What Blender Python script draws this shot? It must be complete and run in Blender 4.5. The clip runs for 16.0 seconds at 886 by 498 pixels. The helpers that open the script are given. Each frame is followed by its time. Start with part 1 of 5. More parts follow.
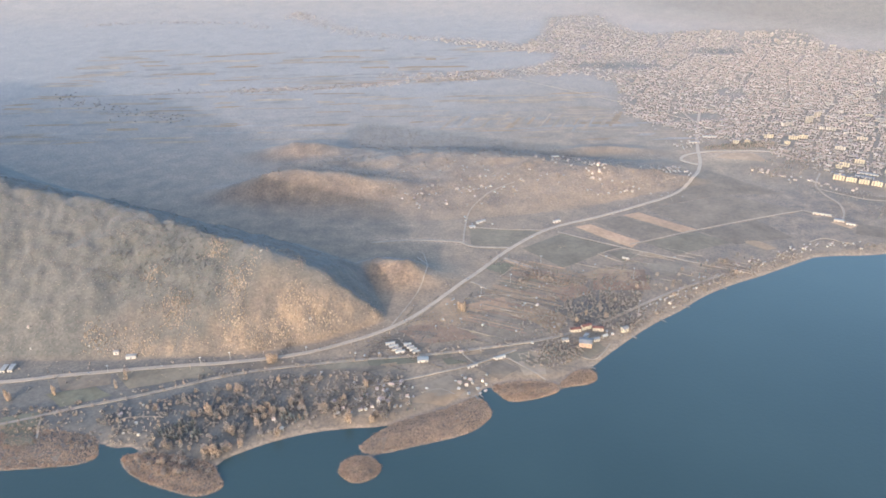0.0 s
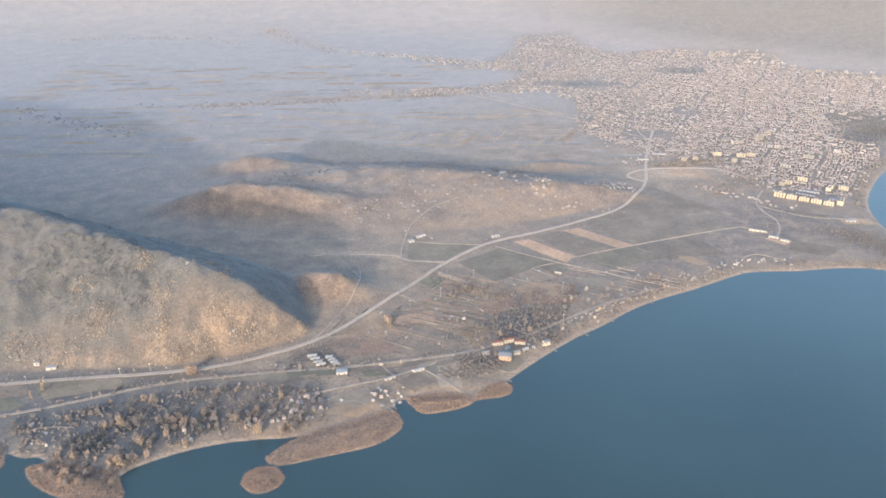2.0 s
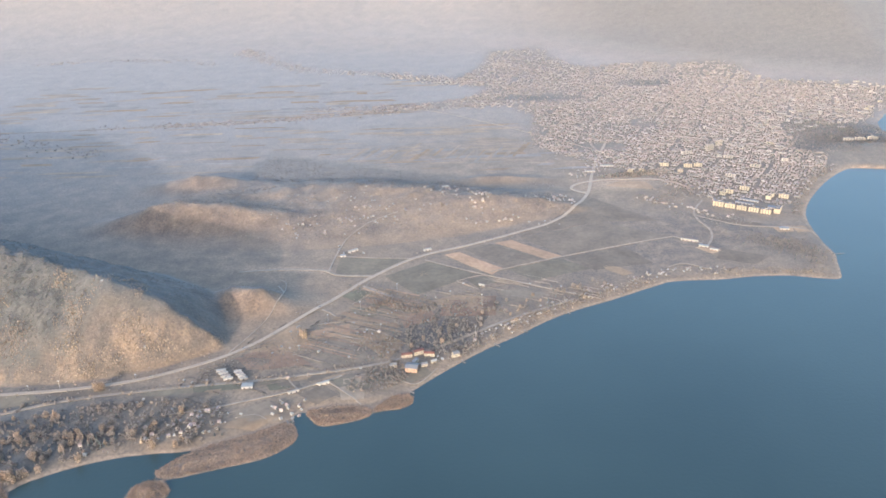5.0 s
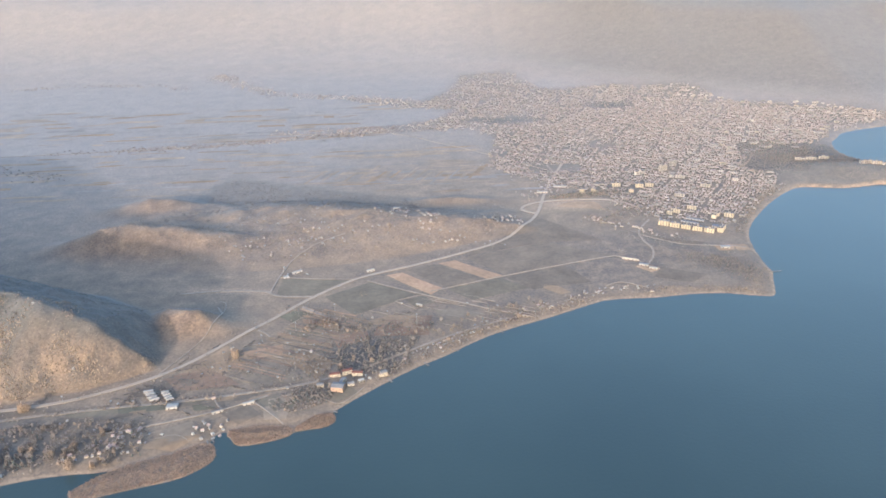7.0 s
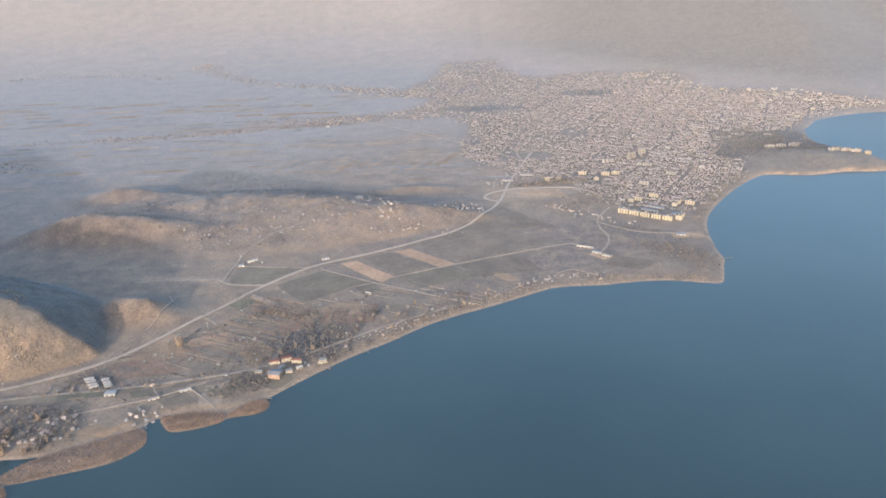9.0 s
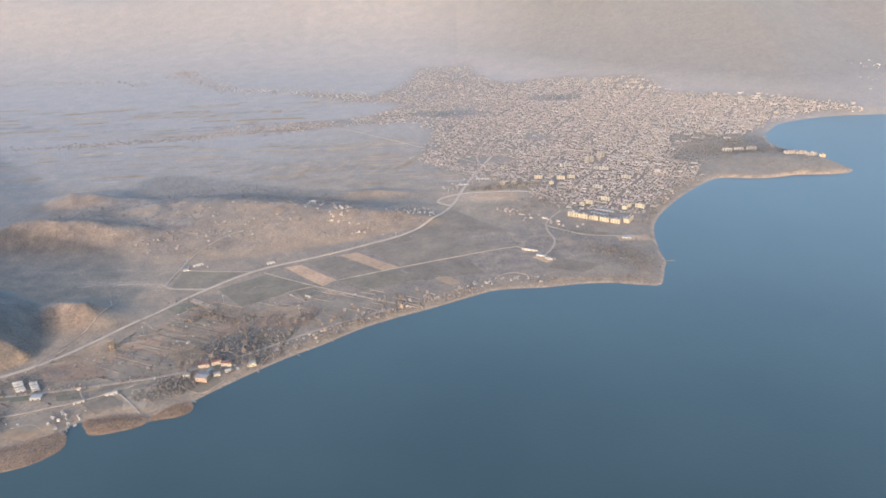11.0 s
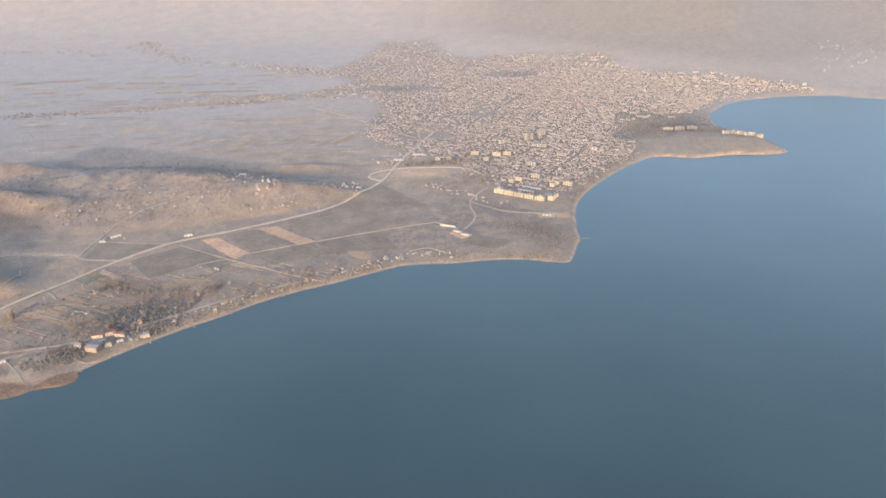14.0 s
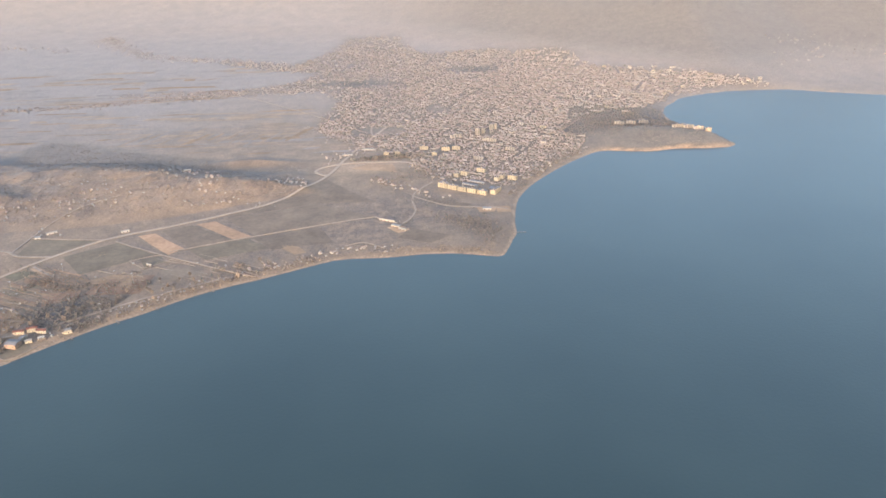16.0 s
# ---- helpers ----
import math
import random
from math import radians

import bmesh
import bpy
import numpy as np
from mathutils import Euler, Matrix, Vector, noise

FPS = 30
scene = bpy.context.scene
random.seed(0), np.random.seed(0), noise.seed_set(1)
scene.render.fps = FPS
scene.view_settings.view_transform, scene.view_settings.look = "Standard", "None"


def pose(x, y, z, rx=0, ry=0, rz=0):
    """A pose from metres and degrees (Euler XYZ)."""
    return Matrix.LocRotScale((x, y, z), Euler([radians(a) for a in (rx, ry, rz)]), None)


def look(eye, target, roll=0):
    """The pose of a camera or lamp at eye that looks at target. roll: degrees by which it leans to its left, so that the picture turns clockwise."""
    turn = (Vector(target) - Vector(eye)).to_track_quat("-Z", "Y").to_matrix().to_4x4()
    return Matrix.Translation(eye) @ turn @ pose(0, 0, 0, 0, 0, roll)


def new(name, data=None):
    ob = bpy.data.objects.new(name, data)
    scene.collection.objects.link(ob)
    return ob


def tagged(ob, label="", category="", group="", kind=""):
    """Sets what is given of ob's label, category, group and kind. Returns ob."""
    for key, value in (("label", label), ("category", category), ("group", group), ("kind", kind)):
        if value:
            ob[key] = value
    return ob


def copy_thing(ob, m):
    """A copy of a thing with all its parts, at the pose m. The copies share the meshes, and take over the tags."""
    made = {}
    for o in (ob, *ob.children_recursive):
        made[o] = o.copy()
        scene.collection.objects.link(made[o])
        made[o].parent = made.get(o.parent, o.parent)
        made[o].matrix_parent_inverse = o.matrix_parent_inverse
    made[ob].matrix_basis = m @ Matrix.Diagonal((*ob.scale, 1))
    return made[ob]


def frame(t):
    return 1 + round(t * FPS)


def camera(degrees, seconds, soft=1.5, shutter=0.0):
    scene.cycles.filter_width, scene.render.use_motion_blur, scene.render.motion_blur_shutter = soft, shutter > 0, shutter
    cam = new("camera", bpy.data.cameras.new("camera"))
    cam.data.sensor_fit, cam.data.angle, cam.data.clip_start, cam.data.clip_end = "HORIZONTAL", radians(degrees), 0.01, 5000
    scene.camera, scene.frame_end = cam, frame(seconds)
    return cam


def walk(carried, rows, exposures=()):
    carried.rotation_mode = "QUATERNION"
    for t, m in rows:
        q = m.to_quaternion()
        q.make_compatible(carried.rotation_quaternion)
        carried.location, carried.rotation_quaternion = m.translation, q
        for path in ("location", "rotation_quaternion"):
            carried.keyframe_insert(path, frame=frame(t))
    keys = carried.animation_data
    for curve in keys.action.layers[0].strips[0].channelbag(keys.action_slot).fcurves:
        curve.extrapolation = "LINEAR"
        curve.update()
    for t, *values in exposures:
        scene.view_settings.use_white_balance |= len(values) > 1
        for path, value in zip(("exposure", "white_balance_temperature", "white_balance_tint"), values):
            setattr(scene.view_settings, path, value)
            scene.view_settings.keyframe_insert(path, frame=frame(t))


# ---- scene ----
cam = camera(60.0, 16.0, soft=1.68)
PATH = [
    (0, (-0.278, 3.162, 441.025), (-0.331, 4.952, 440.135), -1.0),
    (0.5, (17.818, 1.234, 440.832), (17.769, 3.031, 439.956), -1.0),
    (1, (36.063, -0.437, 441.267), (36.02, 1.365, 440.401), -0.5),
    (1.5, (55.072, -2.157, 441.099), (55.03, -0.362, 440.218), -0.5),
    (2, (72.683, -3.903, 440.412), (72.65, -2.094, 439.561), -0.4),
    (2.5, (91.377, -4.323, 440.273), (91.341, -2.519, 439.411), -0.6),
    (3, (109.037, -5.806, 439.591), (109.005, -3.989, 438.755), -0.6),
    (3.5, (126.882, -7.697, 438.729), (126.849, -5.87, 437.914), -0.7),
    (4, (144.769, -8.507, 438.664), (144.726, -6.682, 437.848), -1.0),
    (6.5, (235.692, -16.21, 437.44), (235.633, -14.368, 436.663), -2.3),
    (7, (253.613, -18.842, 436.987), (253.57, -16.991, 436.229), -1.9),
    (7.5, (271.818, -20.725, 436.741), (271.788, -18.869, 435.996), -1.3),
    (8, (290.757, -22.645, 436.318), (290.731, -20.783, 435.589), -1.0),
    (8.5, (309.383, -22.775, 435.907), (309.339, -20.921, 435.158), -1.5),
    (9, (328.092, -22.447, 434.966), (328.03, -20.608, 434.183), -2.3),
    (11.5, (421.108, -26.069, 429.425), (421.056, -24.22, 428.665), -2.4),
    (12, (440.045, -25.978, 428.902), (439.998, -24.126, 428.149), -2.3),
    (12.5, (458.087, -25.496, 427.971), (458.041, -23.653, 427.198), -2.1),
    (13, (476.795, -25.272, 427.218), (476.739, -23.438, 426.422), -2.1),
    (13.5, (493.83, -26.098, 425.485), (493.776, -24.271, 424.672), -1.9),
    (14, (511.417, -26.371, 424.77), (511.375, -24.549, 423.946), -1.5),
    (14.5, (528.947, -26.198, 423.614), (528.91, -24.378, 422.785), -1.5),
    (15, (547.044, -26.99, 422.448), (547.014, -25.174, 421.611), -1.6),
    (15.5, (564.383, -26.778, 421.262), (564.361, -24.962, 420.424), -1.7),
    (16, (582.249, -27.674, 420.484), (582.236, -25.856, 419.651), -1.5),
]
walk(cam, [(t, look(eye, target, roll)) for t, eye, target, roll in PATH],
     exposures=[(0, 2.39, 6120, 9), (4, 2.41, 6100, 9), (6.5, 2.28, 6100, 9.5), (7.5, 2.26, 6100, 9.5), (8.3, 2.12, 6120, 9.5), (9.2, 2.13, 6150, 10), (11.5, 2.24, 6330, 11.5), (16, 2.29, 6840, 14)])

# ---- world, sun ----
SUN_EL, SUN_AZ = 12.5, 19.0            # height of the sun; its light travels this far east of +y
world = bpy.data.worlds.new("sky")
scene.world = world
world.use_nodes = True
wn = world.node_tree
sky = wn.nodes.new("ShaderNodeTexSky")
sky.sky_type = 'NISHITA'
sky.sun_disc = False
sky.sun_elevation = radians(SUN_EL)
sky.sun_rotation = radians(180 + SUN_AZ)
sky.air_density, sky.dust_density, sky.ozone_density = 1.1, 2.4, 2.2
wn.links.new(sky.outputs[0], wn.nodes["Background"].inputs[0])
wn.nodes["Background"].inputs[1].default_value = 0.15
sun = new("sun", bpy.data.lights.new("sun", 'SUN'))
sun.data.energy, sun.data.angle, sun.data.color = 0.86, radians(1.0), (1.0, 0.87, 0.76)
ce = math.cos(radians(SUN_EL))
way = Vector((ce * math.sin(radians(SUN_AZ)), ce * math.cos(radians(SUN_AZ)), -math.sin(radians(SUN_EL))))
sun.matrix_world = look((-300, -900, 600), Vector((-300, -900, 600)) + way)


# ---- materials ----
def material(name, color, rough=0.9, vary=0.25, scale=0.2, fine=2.0, sheen=0.0, bump=0.0, island=0.0, obj=0.0, spec=0.3, metal=0.0):
    """A matt surface with stains at one size and grain at another; island and obj vary it from piece to piece."""
    m = bpy.data.materials.new(name)
    m.use_nodes = True
    nt, L = m.node_tree, m.node_tree.links
    b = nt.nodes["Principled BSDF"]
    b.inputs["Roughness"].default_value = rough
    b.inputs["Metallic"].default_value = metal
    b.inputs["Specular IOR Level"].default_value = spec
    if sheen:
        b.inputs["Sheen Weight"].default_value = sheen
        b.inputs["Sheen Roughness"].default_value = 0.8
        b.inputs["Sheen Tint"].default_value = (1.0, 0.955, 0.93, 1)
    geo = nt.nodes.new("ShaderNodeNewGeometry")
    out = None
    for s, w in ((scale, vary), (fine, vary * 0.7)):
        n = nt.nodes.new("ShaderNodeTexNoise")
        n.inputs["Scale"].default_value, n.inputs["Detail"].default_value = s, 5
        L.new(geo.outputs["Position"], n.inputs["Vector"])
        r = nt.nodes.new("ShaderNodeMapRange")
        r.inputs[1].default_value, r.inputs[2].default_value = 0.3, 0.7
        r.inputs[3].default_value, r.inputs[4].default_value = 1 - w, 1 + w
        L.new(n.outputs[0], r.inputs[0])
        out = r if out is None else _times(nt, out.outputs[0], r.outputs[0])
    if island:
        out = _times(nt, out.outputs[0], _spread(nt, geo.outputs["Random Per Island"], island))
    if obj:
        info = nt.nodes.new("ShaderNodeObjectInfo")
        out = _times(nt, out.outputs[0], _spread(nt, info.outputs["Random"], obj))
    mix = nt.nodes.new("ShaderNodeVectorMath")
    mix.operation = 'SCALE'
    mix.inputs[0].default_value = color
    L.new(out.outputs[0], mix.inputs["Scale"])
    L.new(mix.outputs[0], b.inputs["Base Color"])
    if bump:
        bp = nt.nodes.new("ShaderNodeBump")
        bp.inputs["Strength"].default_value, bp.inputs["Distance"].default_value = 0.6, bump
        L.new(n.outputs[0], bp.inputs["Height"])
        L.new(bp.outputs[0], b.inputs["Normal"])
    return m


def _times(nt, a, b):
    n = nt.nodes.new("ShaderNodeMath")
    n.operation = 'MULTIPLY'
    nt.links.new(a, n.inputs[0]), nt.links.new(b, n.inputs[1])
    return n


def _spread(nt, value, w):
    r = nt.nodes.new("ShaderNodeMapRange")
    r.inputs[3].default_value, r.inputs[4].default_value = 1 - w, 1 + w
    nt.links.new(value, r.inputs[0])
    return r.outputs[0]


def ground_material():
    """Winter grass, scrub, bare earth, rock, sand and a grey haze tone, mixed by the cover that is stored on the
    ground.
    """
    m = bpy.data.materials.new("winter_land")
    m.use_nodes = True
    nt, L = m.node_tree, m.node_tree.links
    b = nt.nodes["Principled BSDF"]
    b.inputs["Roughness"].default_value = 0.95
    b.inputs["Specular IOR Level"].default_value = 0.2
    b.inputs["Sheen Weight"].default_value = HAZE_SHEEN
    b.inputs["Sheen Roughness"].default_value = 0.8
    b.inputs["Sheen Tint"].default_value = (1.0, 0.955, 0.93, 1)
    geo = nt.nodes.new("ShaderNodeNewGeometry")
    att = nt.nodes.new("ShaderNodeVertexColor")
    att.layer_name = "cover"
    sep = nt.nodes.new("ShaderNodeSeparateColor")
    L.new(att.outputs[0], sep.inputs[0])

    def tex(scale, detail=6, stretch=(1, 1, 1)):
        v = nt.nodes.new("ShaderNodeVectorMath")
        v.operation = 'MULTIPLY'
        v.inputs[1].default_value = stretch
        L.new(geo.outputs["Position"], v.inputs[0])
        n = nt.nodes.new("ShaderNodeTexNoise")
        n.inputs["Scale"].default_value, n.inputs["Detail"].default_value, n.inputs["Roughness"].default_value = scale, detail, 0.65
        L.new(v.outputs[0], n.inputs["Vector"])
        return n.outputs[0]

    def ramp(value, stops):
        r = nt.nodes.new("ShaderNodeValToRGB")
        while len(r.color_ramp.elements) < len(stops):
            r.color_ramp.elements.new(0.5)
        for e, (p, c) in zip(r.color_ramp.elements, stops):
            e.position, e.color = p, (*c, 1)
        L.new(value, r.inputs[0])
        return r.outputs[0]

    def blend(f, a, c):
        n = nt.nodes.new("ShaderNodeMix")
        n.data_type = 'RGBA'
        L.new(f, n.inputs[0]), L.new(a, n.inputs[6]), L.new(c, n.inputs[7])
        return n.outputs[2]

    grass = ramp(tex(0.03, 9), ((0.36, (0.106, 0.070, 0.045)), (0.5, (0.148, 0.097, 0.060)), (0.64, (0.200, 0.130, 0.080))))
    scrub = ramp(tex(0.05, 9), ((0.36, (0.070, 0.051, 0.040)), (0.5, (0.108, 0.074, 0.054)), (0.66, (0.180, 0.120, 0.082))))
    sand = ramp(tex(0.3), ((0.35, (0.20, 0.132, 0.084)), (0.65, (0.33, 0.218, 0.138))))
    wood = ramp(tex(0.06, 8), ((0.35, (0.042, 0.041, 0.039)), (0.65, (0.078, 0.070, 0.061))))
    # Grey of the limestone mountains, also laid over the far plain as haze.
    stone_haze = ramp(tex(0.02, 9), ((0.36, (0.164, 0.142, 0.131)), (0.5, (0.182, 0.154, 0.140)), (0.64, (0.200, 0.168, 0.150))))
    c = blend(att.outputs[1], grass, stone_haze)
    c = blend(sep.outputs[0], c, scrub)
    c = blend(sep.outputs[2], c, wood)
    c = blend(sep.outputs[1], c, sand)
    fine = nt.nodes.new("ShaderNodeMapRange")
    fine.inputs[1].default_value, fine.inputs[2].default_value, fine.inputs[3].default_value, fine.inputs[4].default_value = 0.34, 0.66, 0.66, 1.34
    L.new(tex(0.35, 8), fine.inputs[0])
    s = nt.nodes.new("ShaderNodeVectorMath")
    s.operation = 'SCALE'
    L.new(c, s.inputs[0]), L.new(fine.outputs[0], s.inputs["Scale"])
    L.new(s.outputs[0], b.inputs["Base Color"])
    bp = nt.nodes.new("ShaderNodeBump")
    bp.inputs["Distance"].default_value = 3.0
    some = nt.nodes.new("ShaderNodeMath")
    some.operation = 'MULTIPLY'
    some.inputs[1].default_value = 0.8
    L.new(sep.outputs[0], some.inputs[0]), L.new(some.outputs[0], bp.inputs["Strength"])
    L.new(tex(0.10, 9, (1.0, 0.6, 1.0)), bp.inputs["Height"]), L.new(bp.outputs[0], b.inputs["Normal"])
    return m


def water_material():
    m = bpy.data.materials.new("lake_water")
    m.use_nodes = True
    nt, L = m.node_tree, m.node_tree.links
    b = nt.nodes["Principled BSDF"]
    b.inputs["Roughness"].default_value = 0.32
    b.inputs["IOR"].default_value = 1.36
    # A little sheen veils the lake at grazing angles, in place of haze.
    b.inputs["Sheen Weight"].default_value, b.inputs["Sheen Roughness"].default_value = 0.025, 0.5
    geo = nt.nodes.new("ShaderNodeNewGeometry")
    big = nt.nodes.new("ShaderNodeTexNoise")
    big.inputs["Scale"].default_value, big.inputs["Detail"].default_value = 0.006, 3
    L.new(geo.outputs["Position"], big.inputs["Vector"])
    r = nt.nodes.new("ShaderNodeValToRGB")
    r.color_ramp.elements[0].position, r.color_ramp.elements[0].color = 0.3, (0.020, 0.036, 0.036, 1)
    r.color_ramp.elements[1].position, r.color_ramp.elements[1].color = 0.7, (0.027, 0.045, 0.044, 1)
    L.new(big.outputs[0], r.inputs[0]), L.new(r.outputs[0], b.inputs["Base Color"])
    rip = nt.nodes.new("ShaderNodeTexNoise")
    rip.inputs["Scale"].default_value, rip.inputs["Detail"].default_value = 0.25, 6
    L.new(geo.outputs["Position"], rip.inputs["Vector"])
    bp = nt.nodes.new("ShaderNodeBump")
    bp.inputs["Strength"].default_value, bp.inputs["Distance"].default_value = 0.25, 0.4
    L.new(rip.outputs[0], bp.inputs["Height"]), L.new(bp.outputs[0], b.inputs["Normal"])
    return m


# Sheen weight that veils the land like aerial haze, stronger at grazing angles.
HAZE_SHEEN = 0.13
M_LAND, M_WATER = ground_material(), water_material()
M_ROAD = material("pale_asphalt", (0.26, 0.193, 0.138), 0.9, 0.12, 0.05, 1.0, sheen=HAZE_SHEEN)
M_LANE = material("gravel_track", (0.205, 0.153, 0.110), 0.95, 0.2, 0.1, 1.5, sheen=HAZE_SHEEN)
M_REED = material("dry_reed", (0.25, 0.162, 0.108), 0.95, 0.2, 0.05, 0.6, sheen=0.14, island=0.06)
M_TWIG = material("bare_twigs", (0.155, 0.122, 0.100), 0.95, 0.2, 0.05, 1.0, sheen=0.14, island=0.2, obj=0.2)
M_HEATH = material("heath_twigs", (0.100, 0.078, 0.064), 0.95, 0.25, 0.05, 1.0, sheen=0.15, island=0.3)
M_GOLD = material("dry_golden_leaves", (0.24, 0.166, 0.112), 0.95, 0.2, 0.05, 1.0, sheen=0.14, island=0.2, obj=0.2)
M_DARK = material("dark_needles", (0.060, 0.064, 0.056), 0.95, 0.2, 0.05, 1.0, sheen=0.2, island=0.2, obj=0.2)
M_BARK = material("bark", (0.16, 0.12, 0.09), 0.95, 0.2, 0.5, 4.0)
M_WALL = material("pale_render_walls", (0.225, 0.196, 0.17), 0.9, 0.08, 0.2, 2.0, island=0.45, obj=0.22)
M_PLASTER = material("whitewashed_plaster", (0.305, 0.268, 0.228), 0.9, 0.08, 0.2, 2.0, obj=0.25)
M_TILE = material("clay_tile_roof", (0.18, 0.128, 0.113), 0.9, 0.12, 0.3, 3.0, sheen=0.2, island=0.3, obj=0.3)
M_ROCK = material("sunlit_limestone", (0.205, 0.150, 0.106), 0.95, 0.25, 0.1, 1.2, sheen=0.1, island=0.25)
M_RED = material("red_tile_roof", (0.13, 0.060, 0.050), 0.9, 0.15, 0.3, 3.0, obj=0.15)
M_CREAM = material("cream_render", (0.31, 0.258, 0.190), 0.9, 0.08, 0.2, 2.0, obj=0.12)
M_FLAT = material("grey_flat_roof", (0.19, 0.178, 0.172), 0.9, 0.12, 0.3, 3.0, obj=0.15)
M_PANE = material("dark_window_glass", (0.05, 0.06, 0.075), 0.15, 0.1, 0.5, 3.0, spec=0.6)
M_WHITE = material("white_sheet_roof", (0.25, 0.235, 0.215), 0.6, 0.08, 0.3, 2.0, obj=0.06)
M_BLUE = material("blue_grey_sheet_roof", (0.19, 0.195, 0.205), 0.9, 0.1, 0.3, 2.0, obj=0.1)
M_STEEL = material("grey_steel", (0.45, 0.45, 0.44), 0.5, 0.1, 0.5, 3.0, metal=0.6)
M_CRATE = material("sunlit_brick", (0.25, 0.168, 0.122), 0.9, 0.12, 0.3, 3.0)


# ---- land form ----
SHORE_WEST = [(-3000, 470), (-900, 515), (-386, 522), (-333, 524), (-302, 511), (-284, 511), (-262, 497), (-211, 488), (-200, 498), (-171, 516), (-139, 529),
              (-106, 536), (-66, 541), (-20, 560), (10, 578), (15, 591), (27, 597), (60, 600), (89, 603), (113, 613), (123, 626), (144, 650), (172, 679),
              (205, 710), (235, 733), (277, 770), (317, 796), (357, 817), (418, 853), (446, 865)]
SHORE_EAST = [(504, 868), (545, 875), (592, 876), (630, 867), (651, 866), (660, 885), (669, 915), (677, 940), (678, 980), (686, 1045), (700, 1092), (729, 1146),
              (783, 1222), (838, 1282), (873, 1300), (938, 1288), (1004, 1303), (1052, 1299), (1093, 1305), (1108, 1322), (1092, 1372), (1060, 1430), (1035, 1510),
              (1052, 1590), (1082, 1632), (1117, 1676), (1224, 1722), (1358, 1728), (1401, 1714), (1560, 1655), (2000, 1560), (4000, 1300)]
REEDS = [[(-430, 484), (-344, 486), (-314, 494), (-313, 506), (-333, 527), (-430, 532)],
         [(-288, 499), (-280, 484), (-262, 471), (-235, 460), (-210, 454), (-194, 464), (-201, 478), (-215, 492), (-262, 503)],
         [(-101, 478), (-88, 469), (-74, 475), (-69, 486), (-77, 498), (-92, 500), (-102, 491)],
         [(-86, 518), (-88, 508), (-74, 503), (-40, 514), (-1, 528), (19, 545), (24, 560), (12, 579), (-20, 562), (-62, 542)],
         [(27, 597), (33, 584), (45, 574), (73, 581), (89, 591), (84, 602), (55, 604)],
         [(89, 596), (105, 598), (118, 601), (128, 611), (122, 624), (106, 618)]]


TOWN = np.array([(500, 1245), (545, 1190), (585, 1145), (640, 1118), (688, 1096), (702, 1130), (765, 1235), (835, 1305), (850, 1400), (850, 1520), (960, 1580), (1040, 1605), (1105, 1700), (1200, 1740), (1330, 1750),
                 (1310, 1800), (1220, 1875), (1062, 1970), (935, 2030), (950, 2120), (900, 2200), (800, 2245), (711, 2290), (556, 2270), (485, 2330), (420, 2560), (270, 2540), (230, 2300), (150, 2140), (-60, 2240),
                 (-70, 2190), (120, 2070), (245, 2020), (200, 1900), (60, 1850), (-60, 1790), (-60, 1720), (60, 1775), (180, 1790), (290, 1800), (342, 1700), (315, 1500), (340, 1430), (440, 1345)], float)


def curve(points, steps=5, closed=False):
    """A smooth line through the points."""
    P = np.array(points, float)
    n = len(P)
    out = []
    for i in range(n if closed else n - 1):
        if closed:
            a, b, c, d = P[(i - 1) % n], P[i], P[(i + 1) % n], P[(i + 2) % n]
        else:
            a, b, c, d = P[max(i - 1, 0)], P[i], P[i + 1], P[min(i + 2, n - 1)]
        for k in range(steps):
            t = k / steps
            out.append(0.5 * (2 * b + (c - a) * t + (2 * a - 5 * b + 4 * c - d) * t * t + (3 * b - a - 3 * c + d) * t ** 3))
    if not closed:
        out.append(P[-1])
    return np.array(out)


def inside_by(ring, x, y):
    """Signed distance to a closed ring, positive inside."""
    A, B = ring, np.roll(ring, -1, axis=0)
    best, ins = np.full(x.shape, 1e18), np.zeros(x.shape, bool)
    for (ax, ay), (bx, by) in zip(A, B):
        dx, dy = bx - ax, by - ay
        t = np.clip(((x - ax) * dx + (y - ay) * dy) / (dx * dx + dy * dy + 1e-9), 0, 1)
        best = np.minimum(best, (x - ax - t * dx) ** 2 + (y - ay - t * dy) ** 2)
        if ay != by:
            ins ^= ((ay > y) != (by > y)) & (x < dx * (y - ay) / dy + ax)
    return np.where(ins, 1, -1) * np.sqrt(best)


LAND = np.vstack([curve(SHORE_WEST + SHORE_EAST, 4), [(6000, 1300), (6000, 7000), (-6000, 7000), (-6000, 470)]])
REED_RINGS = [curve(r, 4, True) for r in REEDS]

_rng = np.random.RandomState(5)
_lat = _rng.rand(257, 257)


def bumps(x, y, size, octaves=4):
    """Smooth value noise, about -1 to 1."""
    out, amp, tot = 0, 1.0, 0
    for o in range(octaves):
        u, v = x / size + 17.3 * o, y / size + 9.1 * o
        i, j = np.floor(u).astype(int), np.floor(v).astype(int)
        fu, fv = u - i, v - j
        fu, fv = fu * fu * (3 - 2 * fu), fv * fv * (3 - 2 * fv)
        g = lambda a, b: _lat[a % 257, b % 257]
        out = out + amp * ((g(i, j) * (1 - fu) + g(i + 1, j) * fu) * (1 - fv) + (g(i, j + 1) * (1 - fu) + g(i + 1, j + 1) * fu) * fv - 0.5) * 2
        tot, amp, size = tot + amp, amp * 0.5, size * 0.5
    return out / tot


